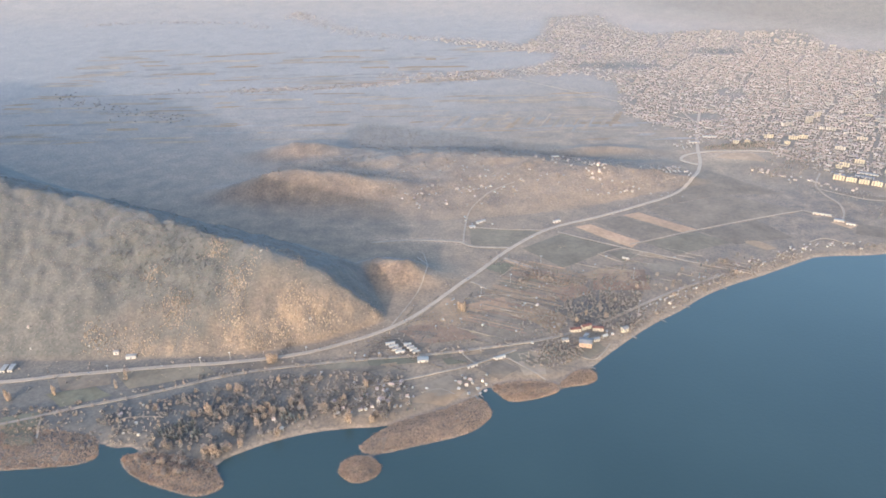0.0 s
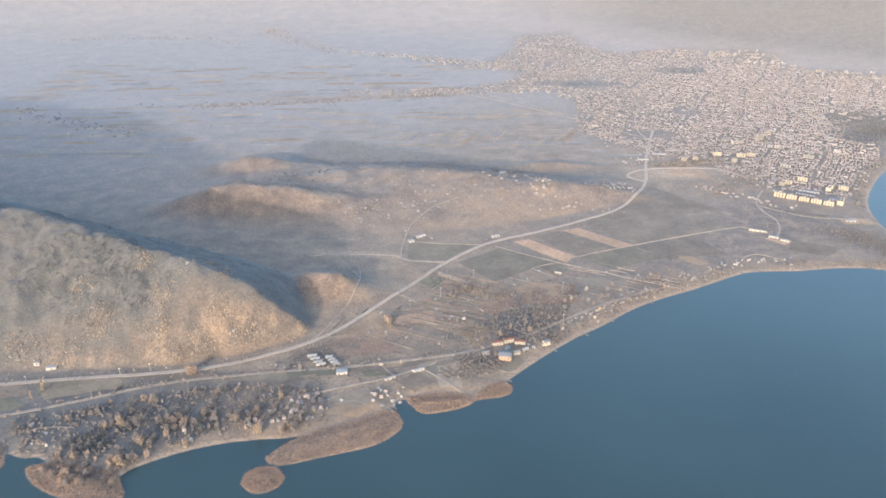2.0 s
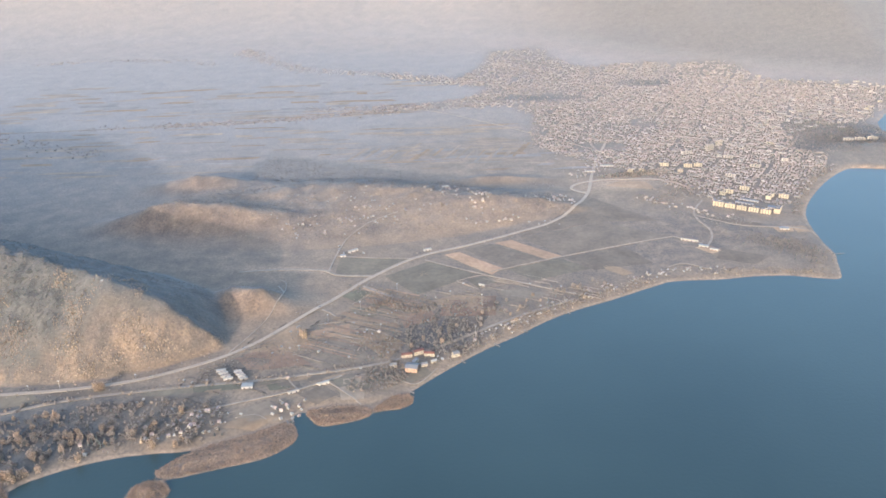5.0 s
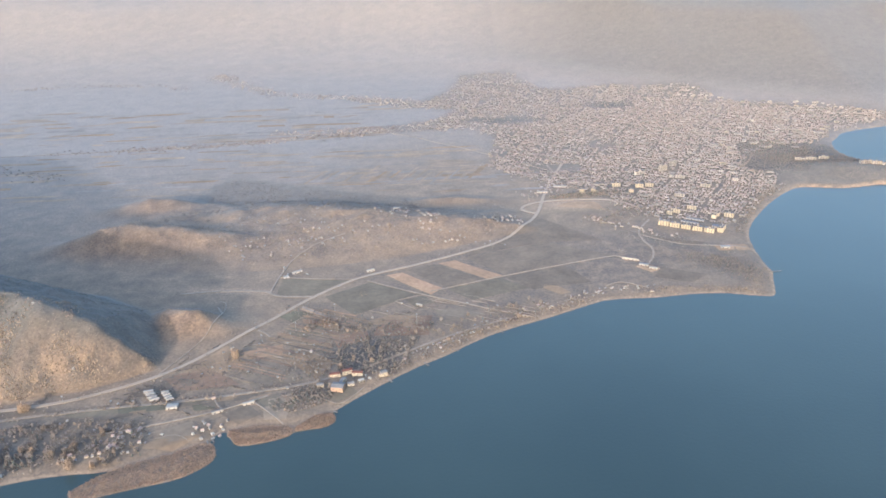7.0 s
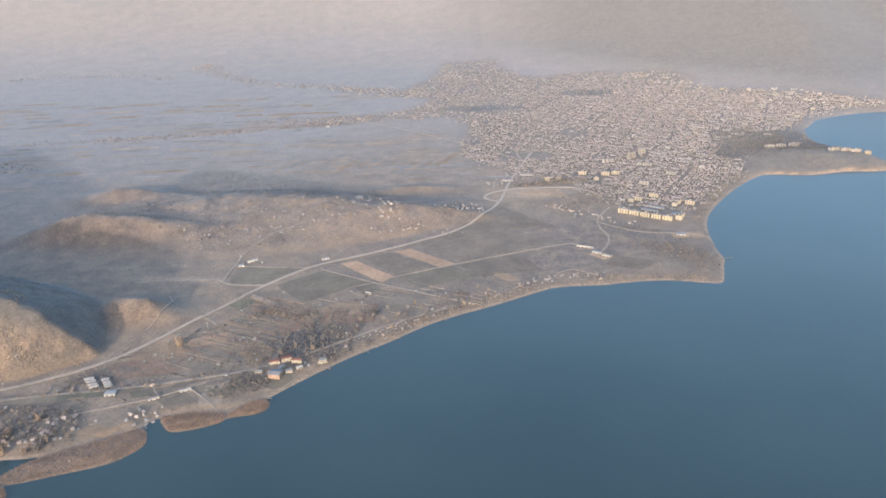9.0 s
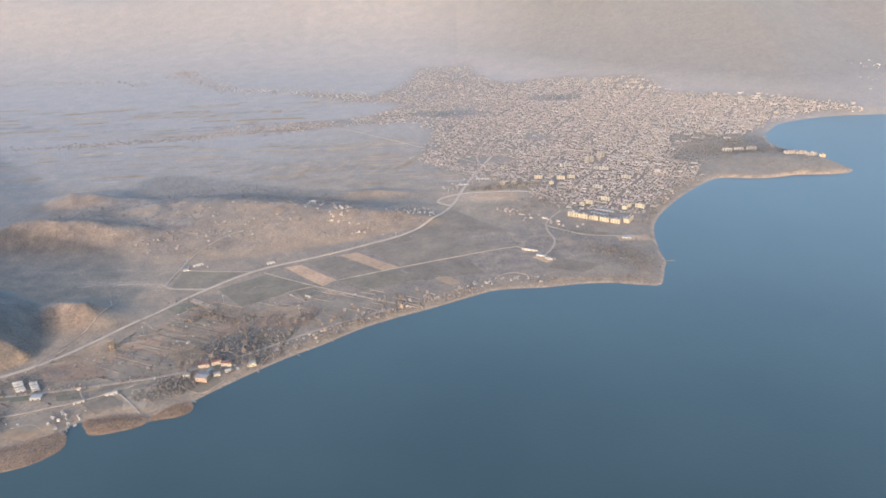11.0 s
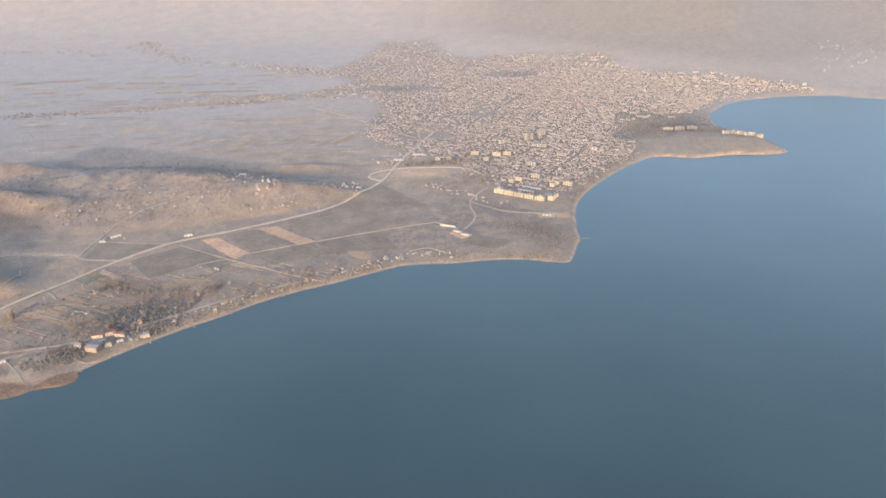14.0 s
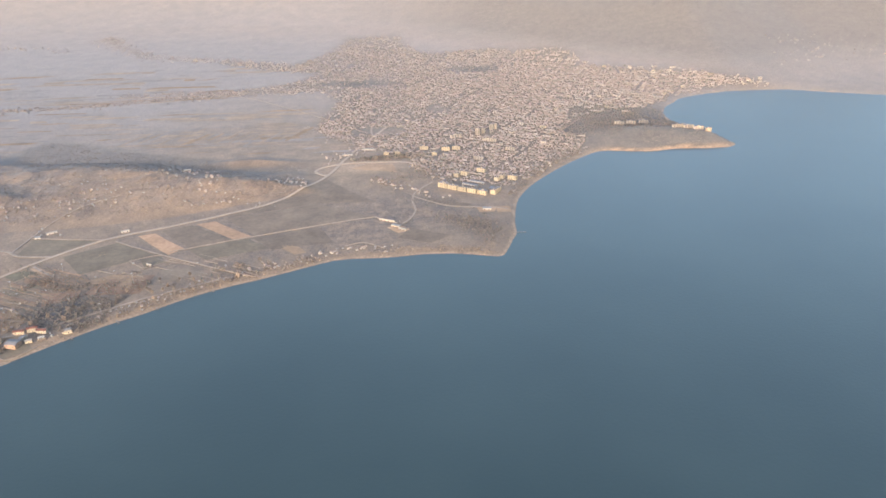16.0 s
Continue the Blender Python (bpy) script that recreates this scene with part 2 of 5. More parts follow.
def hill(x, y, cx, cy, rx, ry, h, turn=0.0):
    c, s = math.cos(radians(turn)), math.sin(radians(turn))
    u, v = ((x - cx) * c + (y - cy) * s) / rx, (-(x - cx) * s + (y - cy) * c) / ry
    return h * np.exp(-(u * u + v * v) * 1.4)


def ridge_west(x, y):
    """The steep hill beside the main road: crest, foot in front and foot behind, along x."""
    X = (-2200, -1300, -900, -540, -367, -288, -214, -146, -106, -84)
    top = np.interp(x, X, (185, 182, 172, 120, 89, 81, 74, 54, 21, 0))
    cy = np.interp(x, X, (1100, 1000, 900, 835, 805, 772, 742, 722, 722, 722)) + 8 * bumps(x, y, 60, 2)
    front = np.interp(x, X, (700, 650, 632, 634, 638, 641, 650, 674, 700, 714))
    back = np.interp(x, X, (1700, 1600, 1300, 1040, 960, 930, 905, 860, 790, 730))
    u = np.where(y < cy, (cy - y) / (cy - front), (y - cy) / (back - cy))
    prof = np.where(y < cy, 1 - np.clip(u, 0, 1) ** 1.5, (1 - np.clip(u, 0, 1) ** 1.2))
    prof = np.clip(prof, 0, 1)
    z = top * prof
    return z + np.clip(z / 40, 0, 1) * (6 * bumps(x, y, 70, 4) + 3.0 * bumps(x * 1.5 + 0.4 * y, y * 0.6, 30, 4) - 2.6 * np.abs(bumps(x * 1.2 + 0.3 * y, y * 0.6, 19, 3)) + 4.4 * np.abs(bumps(x + 300, y * 1.5, 30, 4)) + 1.6 * bumps(x, y, 13, 2))


def hill_mid(x, y):
    """The low broad hill of huts and orchards behind the main road."""
    X = (-330, -250, -90, -29, 60, 160, 235, 300, 385)
    top = np.interp(x, X, (0, 11, 18, 22, 21, 18, 15, 11, 0)) * (1 + 0.25 * bumps(x, 0 * y, 75, 3))
    cy = np.interp(x, X, (1165, 1180, 1200, 1206, 1188, 1150, 1136, 1134, 1122)) + 14 * bumps(x, y, 60, 3)
    front = np.interp(x, X, (1010, 990, 975, 978, 988, 1015, 1050, 1080, 1110))
    u = np.where(y < cy, (cy - y) / (cy - front), (y - cy) / 85)
    z = top * np.clip(1 - np.abs(u), 0, 1) ** 0.85
    return z * (1 + 0.3 * bumps(x, y, 42, 4)) + np.clip(z / 8, 0, 1) * 1.2 * bumps(x, y, 15, 2)


def hill_spur(x, y):
    """The bare spur that stands out of the ridge's shadow, west of the low hill."""
    return (hill(x, y, -185, 1082, 120, 44, 22, -8) + hill(x, y, -285, 1072, 95, 34, 24, -4)) * (1 + 0.22 * bumps(x, y, 38, 4))


# Wooded band behind the low hill, darkened to add to the hill's shade.
WOOD_SHADE = np.array([(-225, 1300), (-200, 1262), (-130, 1238), (-33, 1228), (60, 1208), (120, 1188), (165, 1222), (250, 1208), (310, 1200), (350, 1196), (345, 1232), (300, 1242), (215, 1238),
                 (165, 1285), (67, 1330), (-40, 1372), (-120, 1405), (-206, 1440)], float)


def mountains(x, y):
    y0 = np.interp(x, (-3000, -200, 400, 780, 950, 1100, 1300, 1600, 2500), (2700, 2850, 2720, 2420, 2230, 2120, 1960, 2120, 1850))
    d = np.clip(y - y0 + 380 - 30 * bumps(x, y, 400, 3), 0, None)
    return d * 0.21 * (1 + 0.2 * bumps(x, y, 700, 2)) * np.clip(d / 900, 0.12, 1)


def height(x, y):
    """The land's height, without the lake's edge."""
    x, y = np.asarray(x, float), np.asarray(y, float)
    z = 2.0 + 0.5 * bumps(x, y, 80, 3) * np.clip((1400 - y) / 150, 0.1, 1)
    z = np.maximum(z, ridge_west(x, y))
    z = z + 0.6 * np.clip(bumps(x, y, 45, 2), 0, 1) * np.clip((1250 - y) / 200, 0, 1) + hill_mid(x, y) + hill(x, y, -86, 814, 58, 30, 24, -6) * (1 + 0.45 * bumps(x, y, 30, 4)) + hill_spur(x, y) + hill(x, y, -275, 1258, 88, 34, 19) * (1 + 0.3 * bumps(x, y, 40, 3))
    z = z + hill(x, y, 240, 1262, 85, 20, 9) + (hill(x, y, 960, 1382, 140, 74, 13) + hill(x, y, 1060, 1352, 55, 45, 6)) * (1 + 0.2 * bumps(x, y, 45, 3))
    return z + mountains(x, y)


def shore_distance(x, y):
    x, y = np.asarray(x, float), np.asarray(y, float)
    d = inside_by(LAND, x, y)
    for r in REED_RINGS:
        near = (np.abs(x - r[:, 0].mean()) < 120) & (np.abs(y - r[:, 1].mean()) < 90)
        if near.any():
            d[near] = np.maximum(d[near], inside_by(r, x[near], y[near]))
    return d


def land(x, y):
    """The ground as it lies, lake bed included."""
    x, y = np.atleast_1d(np.asarray(x, float)), np.atleast_1d(np.asarray(y, float))
    d = shore_distance(x, y)
    cliff = np.clip(hill(x, y, 975, 1365, 190, 100, 1.6), 0, 1)
    rise = np.where(d > 0, 0.15 + (0.10 + 0.6 * cliff) * d + 0.012 * np.clip(d - 6, 0, None) ** 2, 0.18 * d + 0.15)
    return np.maximum(np.minimum(height(x, y), rise), -5)


def mesh_object(name, verts, faces, mat, smooth=False):
    me = bpy.data.meshes.new(name)
    me.from_pydata(verts, [], faces)
    me.materials.append(mat)
    if smooth:
        me.polygons.foreach_set("use_smooth", [True] * len(me.polygons))
    me.update()
    return new(name, me)


def spaced(*runs):
    out = []
    for a, b, s in runs:
        out += list(np.arange(a, b, s))
    return np.array(out + [runs[-1][1]])


gx = spaced((-4200, -1200, 100), (-1200, -620, 20), (-620, -40, 3.4), (-40, 720, 4.5), (720, 1180, 7), (1180, 1800, 25), (1800, 4600, 100))
gy = spaced((-900, 380, 80), (380, 860, 3.6), (860, 1000, 4.5), (1000, 1340, 6), (1340, 2000, 14), (2000, 3200, 25), (3200, 4700, 60))
GX, GY = np.meshgrid(gx, gy)
GZ = land(GX.ravel(), GY.ravel())
nx, ny = len(gx), len(gy)
idx = np.arange(nx * ny).reshape(ny, nx)
quads = np.stack([idx[:-1, :-1], idx[:-1, 1:], idx[1:, 1:], idx[1:, :-1]], -1).reshape(-1, 4)
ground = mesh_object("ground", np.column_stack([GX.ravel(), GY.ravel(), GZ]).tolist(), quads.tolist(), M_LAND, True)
tagged(ground, "brown winter farmland, rocky hills and far mountains", "ground", kind="structure")
fx, fy = GX.ravel(), GY.ravel()
sd = shore_distance(fx, fy)
hw = ridge_west(fx, fy)
foot = np.clip(1.25 - hw / 62, 0, 1) * np.clip((fx + 430) / 120, 0, 1)
rock = np.clip(hw / 10, 0, 1) * np.clip(0.05 + foot * (0.45 + 1.5 * bumps(fx, fy, 50, 5)), 0, 1) + np.clip(hill_mid(fx, fy) / 8, 0, 1) * (0.8 + 0.9 * bumps(fx, fy, 45, 4))
rock += hill(fx, fy, -84, 806, 60, 34, 1.0) + np.clip(hill_spur(fx, fy) / 12, 0, 1) * (0.75 + 0.6 * bumps(fx, fy, 40, 4)) + hill(fx, fy, -275, 1255, 95, 38, 0.8) + hill(fx, fy, 240, 1262, 90, 24, 0.8)
scar = hill(fx, fy, -249, 656, 15, 12, 1.4) + hill(fx, fy, -224, 659, 12, 13, 1.1) + hill(fx, fy, -305, 651, 42, 8, 1.0) + hill(fx, fy, -145, 696, 62, 15, 0.9, 18) + hill(fx, fy, -100, 706, 22, 11, 1.1) + hill(fx, fy, -190, 676, 30, 14, 0.7) + hill(fx, fy, -74, 800, 40, 14, 1.0, -8)
beach_scar = 0.62 * scar * np.clip(0.1 + 1.8 * bumps(fx * 1.2 + 0.3 * fy, fy, 11, 3), 0, 1) * ((hw > 2) | (fy > 760))
rock += scar * np.clip(0.7 + 1.2 * bumps(fx, fy, 16, 3), 0, 1.3) * (hw > 4)
head = hill(fx, fy, 965, 1390, 160, 95, 1.0)
reedy = np.zeros_like(fx)
for r in REED_RINGS:
    by = (np.abs(fx - r[:, 0].mean()) < 120) & (np.abs(fy - r[:, 1].mean()) < 90)
    reedy[by] = np.maximum(reedy[by], np.clip(inside_by(r, fx[by], fy[by]) / 4 + 1.2, 0, 1))
rock += 0.55 * reedy
# Darkens the ground for the low hill's shade and the trees within it.
wood_shade = np.clip(inside_by(WOOD_SHADE, fx, fy) / 14 + 0.6 + 0.9 * bumps(fx, fy, 30, 3), 0, 1)
beach = np.clip(1 - np.abs(sd - 1.0) / 2.6, 0, 1) * (0.85 - 0.6 * reedy) + hill(fx, fy, 448, 1232, 60, 28, 1.2) + ((sd < 4) & (head > 0.2)) * 0.45
beach += hill(fx, fy, -60, 912, 90, 10, 0.9, -6) + beach_scar + 0.42 * np.clip(hill_mid(fx, fy) / 7, 0, 1) * np.clip(0.4 + 1.2 * bumps(fx, fy, 38, 4), 0, 1)
rock += 0.85 * np.clip(hill(fx, fy, 400, 985, 300, 130, 1.5, 15), 0, 1) * (sd > 5)
in_town = np.clip(inside_by(TOWN, fx, fy) / 40 + 0.5, 0, 1) * (1 + 0.5 * bumps(fx, fy, 60, 3)) * (head < 0.3) * (sd > 8)
woods = np.clip(hill(fx, fy, -300, 738, 62, 40, 1.7) + 0.35 * bumps(fx, fy, 20, 3) * hill(fx, fy, -300, 738, 90, 60, 1.0), 0, 1) + np.clip(head * 2.4, 0, 0.85) * np.clip((sd - 3) / 3 + bumps(fx, fy, 22, 2), 0, 1) * np.clip((fy - 1300) / 90, 0.85, 1) + hill(fx, fy, 120, 740, 110, 40, 0.5, 35)
woods += 0.42 * np.clip((-fx - 110) / 120, 0, 1) * np.clip((662 - fy) / 26, 0, 1) + hill(fx, fy, 1000, 1535, 70, 75, 0.9) + 0.45 * in_town + hill(fx, fy, 622, 955, 50, 50, 0.6) + hill(fx, fy, 570, 1050, 90, 30, 0.5, -30) + hill(fx, fy, 155, 733, 48, 42, 0.6) + hill(fx, fy, 96, 652, 26, 20, 0.5) + hill(fx, fy, -230, 545, 120, 35, 0.15) + hill(fx, fy, 368, 1885, 90, 32, 0.45) + hill(fx, fy, 660, 2028, 70, 36, 0.45)
woods += np.clip(mountains(fx, fy) / 40, 0, 1) * np.clip((fx - 100) / 900, 0.1, 0.7)
# Darker toward the ridge's west end, for bare wood plus cloud shade and haze.
woods += np.clip(hw / 12, 0, 1) * (np.clip((-fx - 330) / 200, 0, 0.5) + 0.95 - 0.42 * np.clip(rock * 1.3, 0, 1)) + hill(fx, fy, -330, 570, 230, 75, 0.45) + 0.5 * wood_shade
cover = ground.data.color_attributes.new("cover", 'FLOAT_COLOR', 'POINT')
# The last channel greys the plain with distance, in place of haze.
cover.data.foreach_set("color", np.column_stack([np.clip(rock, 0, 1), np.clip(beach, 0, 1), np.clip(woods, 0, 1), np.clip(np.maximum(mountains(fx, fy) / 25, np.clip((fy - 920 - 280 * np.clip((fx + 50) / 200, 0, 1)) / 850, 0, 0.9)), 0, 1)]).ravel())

lake = mesh_object("water", [(-4200, -2500, 0), (4600, -2500, 0), (4600, 1900, 0), (-4200, 1900, 0)], [(0, 1, 2, 3)], M_WATER)
tagged(lake, "calm blue lake water with faint ripples", "lake", kind="structure")


# ---- roads ----
def ribbon(name, points, width, mat, label, lift=0.7, steps=8, thick=0.5):
    """A strip of paving laid over the land, with a kerb's thickness at its edges."""
    P = curve(points, steps)
    T = np.gradient(P, axis=0)
    T /= np.linalg.norm(T, axis=1)[:, None]
    N = np.column_stack([-T[:, 1], T[:, 0]])
    cols = [P + N * width * k for k in (-0.5, -0.17, 0.17, 0.5)]
    mid = land(P[:, 0], P[:, 1])
    V, F = [], []
    for i in range(len(P)):
        z = max(land(c[i:i + 1, 0], c[i:i + 1, 1])[0] for c in cols) if width > 4 else mid[i]
        z = max(z, mid[i]) + lift
        V += [(cols[0][i][0], cols[0][i][1], z - thick)] + [(c[i][0], c[i][1], z + (0.03 if 0 < k < 3 else 0)) for k, c in enumerate(cols)] + [(cols[3][i][0], cols[3][i][1], z - thick)]
    for i in range(len(P) - 1):
        for k in range(5):
            a = i * 6 + k
            F.append((a, a + 6, a + 7, a + 1))
    return tagged(mesh_object(name, V, F, mat), label, "road", kind="structure")


ROAD = [(-700, 560), (-448, 600), (-398, 610), (-320, 622), (-238, 633), (-172, 646), (-118, 671), (-79, 697), (-50, 726), (-14, 777), (20, 826), (61, 887),
        (118, 947), (189, 985), (251, 1022), (310, 1063), (355, 1122), (385, 1190), (403, 1270), (421, 1341), (445, 1420), (470, 1500)]
ribbon("road", ROAD, 5.2, M_ROAD, "pale concrete main road curving along the foot of the hills")
ribbon("road", [(-560, 490), (-414, 538), (-363, 559), (-303, 580), (-236, 609), (-195, 621), (-102, 638), (-35, 647), (34, 662), (93, 678), (144, 705), (193, 740), (243, 775), (310, 815)],
       3.6, M_LANE, "narrow straight grey lane behind the lakeside trees")
ribbon("road", [(385, 1188), (368, 1200), (361, 1215), (372, 1234), (398, 1248), (440, 1256), (520, 1250), (560, 1200)], 5.0, M_ROAD, "pale asphalt slip road looping to the main road")
ribbon("road", [(560, 1147), (534, 1100), (530, 1063), (536, 1024), (528, 990), (512, 962)], 3.0, M_LANE, "pale town lane running down to the lake shore")
ribbon("road", [(530, 1083), (578, 1043), (630, 1030), (655, 1028), (672, 1022)], 3.0, M_LANE, "sandy lane along the edge of town")
TRACKS_A = (([(126, 936), (203, 889), (314, 830), (345, 818)], 1.8), ([(214, 896), (310, 939), (401, 975), (476, 1003)], 2.0), ([(-120, 905), (-60, 912), (-9, 907), (14, 892), (61, 888)], 4.0),
          ([(3, 953), (60, 944), (108, 941)], 1.6), ([(0, 900), (1, 934), (6, 989), (17, 1020), (45, 1064), (78, 1092)], 2.4), ([(-78, 702), (-62, 745), (-48, 790), (-44, 830), (-58, 862)], 1.6),
          ([(-110, 590), (-71, 600), (-10, 622), (12, 631), (38, 646), (52, 655)], 2.2), ([(12, 631), (4, 640), (-3, 652)], 1.6))
TRACKS_B = (([(-381, 546), (-377, 532), (-371, 518)], 1.8), ([(38, 646), (60, 625), (78, 606)], 1.5), ([(-304, 530), (-308, 545), (-290, 549), (-270, 548)], 1.2),
          ([(478, 1003), (500, 985), (512, 978)], 2.4), ([(446, 902), (470, 912), (500, 892)], 1.4), ([(440, 1420), (436, 1500), (470, 1640), (560, 1800)], 4.0),
          ([(560, 1200), (660, 1290), (800, 1420), (860, 1520)], 3.5), ([(-900, 1640), (-520, 1676), (-310, 1697), (31, 1797), (230, 1660), (430, 1440)], 2.6))
TRACKS_C = (([(100, 655), (128, 640), (150, 668)], 1.2),)
for pts, w in TRACKS_A + TRACKS_B + TRACKS_C:
    ribbon("road", pts, w, M_LANE, "pale unpaved farm track between the fields")


# ---- fields ----
def field_material(name, color, sheen=HAZE_SHEEN):
    return material(name, color, 0.95, 0.22, 0.03, 0.22, sheen=sheen, obj=0.12)


M_PLOUGH, M_STUBBLE = field_material("ploughed_earth", (0.122, 0.087, 0.061), 0.07), field_material("straw_stubble", (0.28, 0.168, 0.100), 0.06)
M_PASTURE, M_FALLOW = field_material("winter_pasture", (0.122, 0.092, 0.061), 0.07), field_material("pale_fallow", (0.212, 0.138, 0.085), 0.05)
M_RUST = field_material("rusty_dry_weeds", (0.19, 0.115, 0.075), 0.05)
M_STRAW = field_material("dry_straw_field", (0.212, 0.150, 0.102), 0.08)
M_DAMP = field_material("damp_dark_earth", (0.142, 0.102, 0.070), 0.08)
M_DULL = field_material("dull_stubble", (0.166, 0.138, 0.121), 0.10)
M_GREEN, M_SAND = field_material("young_winter_crop", (0.100, 0.086, 0.056), 0.06), field_material("bare_sand_lot", (0.30, 0.192, 0.118), 0.06)
FIELD_LABEL = {M_PLOUGH: "dark ploughed field with faint furrows", M_STUBBLE: "straw-coloured stubble field beside the road", M_PASTURE: "dull green winter pasture",
               M_FALLOW: "pale brown fallow strip of farmland", M_GREEN: "small plot of young green crop", M_SAND: "bare levelled sandy building lot", M_DULL: "strip of dull winter stubble on the plain", M_STRAW: "narrow strip of pale dry straw", M_DAMP: "strip of damp dark earth", M_RUST: "fallow ground under rust-brown dry weeds"}


def field(corners, mat, lift=0.48, cell=5.0):
    """A worked plot between four corners, laid on the land, with a low bank round it."""
    a, b, c, d = [np.array(p, float) for p in corners]
    if (c - a)[0] * (d - b)[1] < (c - a)[1] * (d - b)[0]:
        b, d = d, b
    n = max(2, int(max(np.linalg.norm(b - a), np.linalg.norm(c - d)) / cell))
    m = max(2, int(max(np.linalg.norm(d - a), np.linalg.norm(c - b)) / cell))
    u, v = np.meshgrid(np.linspace(0, 1, n + 1), np.linspace(0, 1, m + 1))
    U, W = u[..., None], v[..., None]
    P = (a * (1 - U) + b * U) * (1 - W) + (d * (1 - U) + c * U) * W
    wob = 1.6 * bumps(P[..., 0], P[..., 1], 25, 2)
    P = P + wob[..., None] * np.array((0.6, 0.8))
    edge = (u == 0) | (u == 1) | (v == 0) | (v == 1)
    Z = land(P[..., 0].ravel(), P[..., 1].ravel()) + np.where(edge.ravel(), lift * 0.7, lift)
    V = np.column_stack([P.reshape(-1, 2), Z]).tolist()
    w = n + 1
    F = [(j * w + i, j * w + i + 1, (j + 1) * w + i + 1, (j + 1) * w + i) for j in range(m) for i in range(n)]
    return tagged(mesh_object("field", V, F, mat, True), FIELD_LABEL[mat], "field", "fields of the plain", "structure")


PLOTS_A = (([(151, 952), (172, 960), (229, 905), (215, 886)], M_STUBBLE), ([(222, 989), (246, 999), (312, 942), (292, 930)], M_STUBBLE), ([(260, 1008), (318, 942), (474, 1004), (385, 1060)], M_PLOUGH),
          ([(262, 1012), (384, 1064), (470, 1062), (388, 1165)], M_PLOUGH), ([(178, 968), (218, 986), (288, 930), (234, 908)], M_PLOUGH), ([(75, 886), (130, 930), (196, 888), (120, 832)], M_PASTURE),
          ([(235, 902), (310, 934), (345, 900), (270, 868)], M_PASTURE), ([(315, 936), (400, 970), (430, 915), (350, 895)], M_PLOUGH), ([(182, 872), (206, 884), (221, 864), (197, 850)], M_PASTURE),
          ([(133, 812), (165, 832), (213, 824), (200, 790)], M_FALLOW))
PLOTS_B = (([(26, 833), (43, 848), (65, 839), (48, 816)], M_GREEN), ([(10, 895), (64, 886), (104, 936), (8, 948)], M_PASTURE), ([(48, 852), (57, 856), (86, 836), (77, 828)], M_SAND),
          ([(418, 1222), (446, 1247), (490, 1243), (500, 1200)], M_SAND), ([(497, 962), (514, 970), (532, 950), (514, 940)], M_SAND), ([(626, 1030), (657, 1034), (652, 1013), (630, 1012)], M_SAND),
          ([(655, 1032), (676, 1036), (676, 1012), (656, 1010)], M_FALLOW), ([(530, 958), (588, 930), (560, 905), (515, 925)], M_PLOUGH), ([(545, 1075), (620, 1045), (612, 1036), (560, 1050)], M_PLOUGH),
          ([(352, 909), (372, 915), (398, 884), (382, 878)], M_FALLOW))
PLOTS_C = (([(-96, 660), (-60, 700), (-20, 690), (-45, 652)], M_PLOUGH), ([(-55, 702), (-18, 762), (20, 735), (-16, 694)], M_FALLOW), ([(-150, 632), (-100, 641), (-92, 628), (-140, 618)], M_PASTURE),
          ([(-98, 640), (-50, 646), (-46, 633), (-92, 626)], M_GREEN), ([(42, 648), (62, 660), (88, 634), (64, 618)], M_PASTURE), ([(14, 622), (36, 640), (54, 622), (34, 606)], M_PLOUGH),
          ([(-60, 572), (-20, 592), (4, 590), (-18, 566)], M_FALLOW), ([(-395, 582), (-352, 592), (-330, 580), (-372, 562)], M_GREEN), ([(-345, 618), (-260, 630), (-240, 614), (-318, 590)], M_PASTURE),
          ([(-430, 545), (-385, 556), (-376, 535), (-420, 530)], M_GREEN))
PLOTS_D = (([(-250, 626), (-190, 638), (-150, 632), (-195, 622)], M_PLOUGH), ([(110, 655), (132, 672), (146, 660), (124, 640)], M_PASTURE), ([(95, 884), (104, 889), (112, 882), (103, 877)], M_FALLOW),
          ([(-2, 745), (46, 763), (51, 737), (6, 729)], M_STUBBLE), ([(46, 736), (85, 745), (113, 718), (97, 685)], M_FALLOW), ([(6, 719), (49, 726), (85, 684), (34, 668)], M_DAMP),
          ([(156, 822), (218, 827), (215, 777), (149, 778)], M_RUST), ([(-70, 690), (-31, 721), (17, 678), (-52, 664)], M_RUST), ([(48, 652), (77, 659), (79, 613), (58, 612)], M_STRAW),
          ([(-43, 595), (-13, 613), (5, 583), (-29, 572)], M_STRAW))
PLOTS_E = (([(-22, 640), (-1, 645), (4, 634), (-16, 630)], M_GREEN), ([(-412, 540), (-388, 543), (-370, 511), (-396, 511)], M_GREEN), ([(-396, 608), (-347, 614), (-339, 596), (-382, 586)], M_DAMP),
          ([(114, 903), (136, 906), (137, 886), (118, 880)], M_FALLOW), ([(220, 840), (262, 850), (282, 826), (232, 806)], M_DAMP), ([(100, 780), (140, 792), (146, 770), (112, 752)], M_RUST),
          ([(40, 800), (78, 815), (94, 790), (58, 774)], M_PASTURE), ([(160, 770), (205, 775), (196, 748), (160, 738)], M_DAMP), ([(96, 865), (108, 868), (112, 860), (100, 857)], M_FALLOW))
for corners, mat in PLOTS_A + PLOTS_B + PLOTS_C + PLOTS_D + PLOTS_E:
    field(corners, mat)
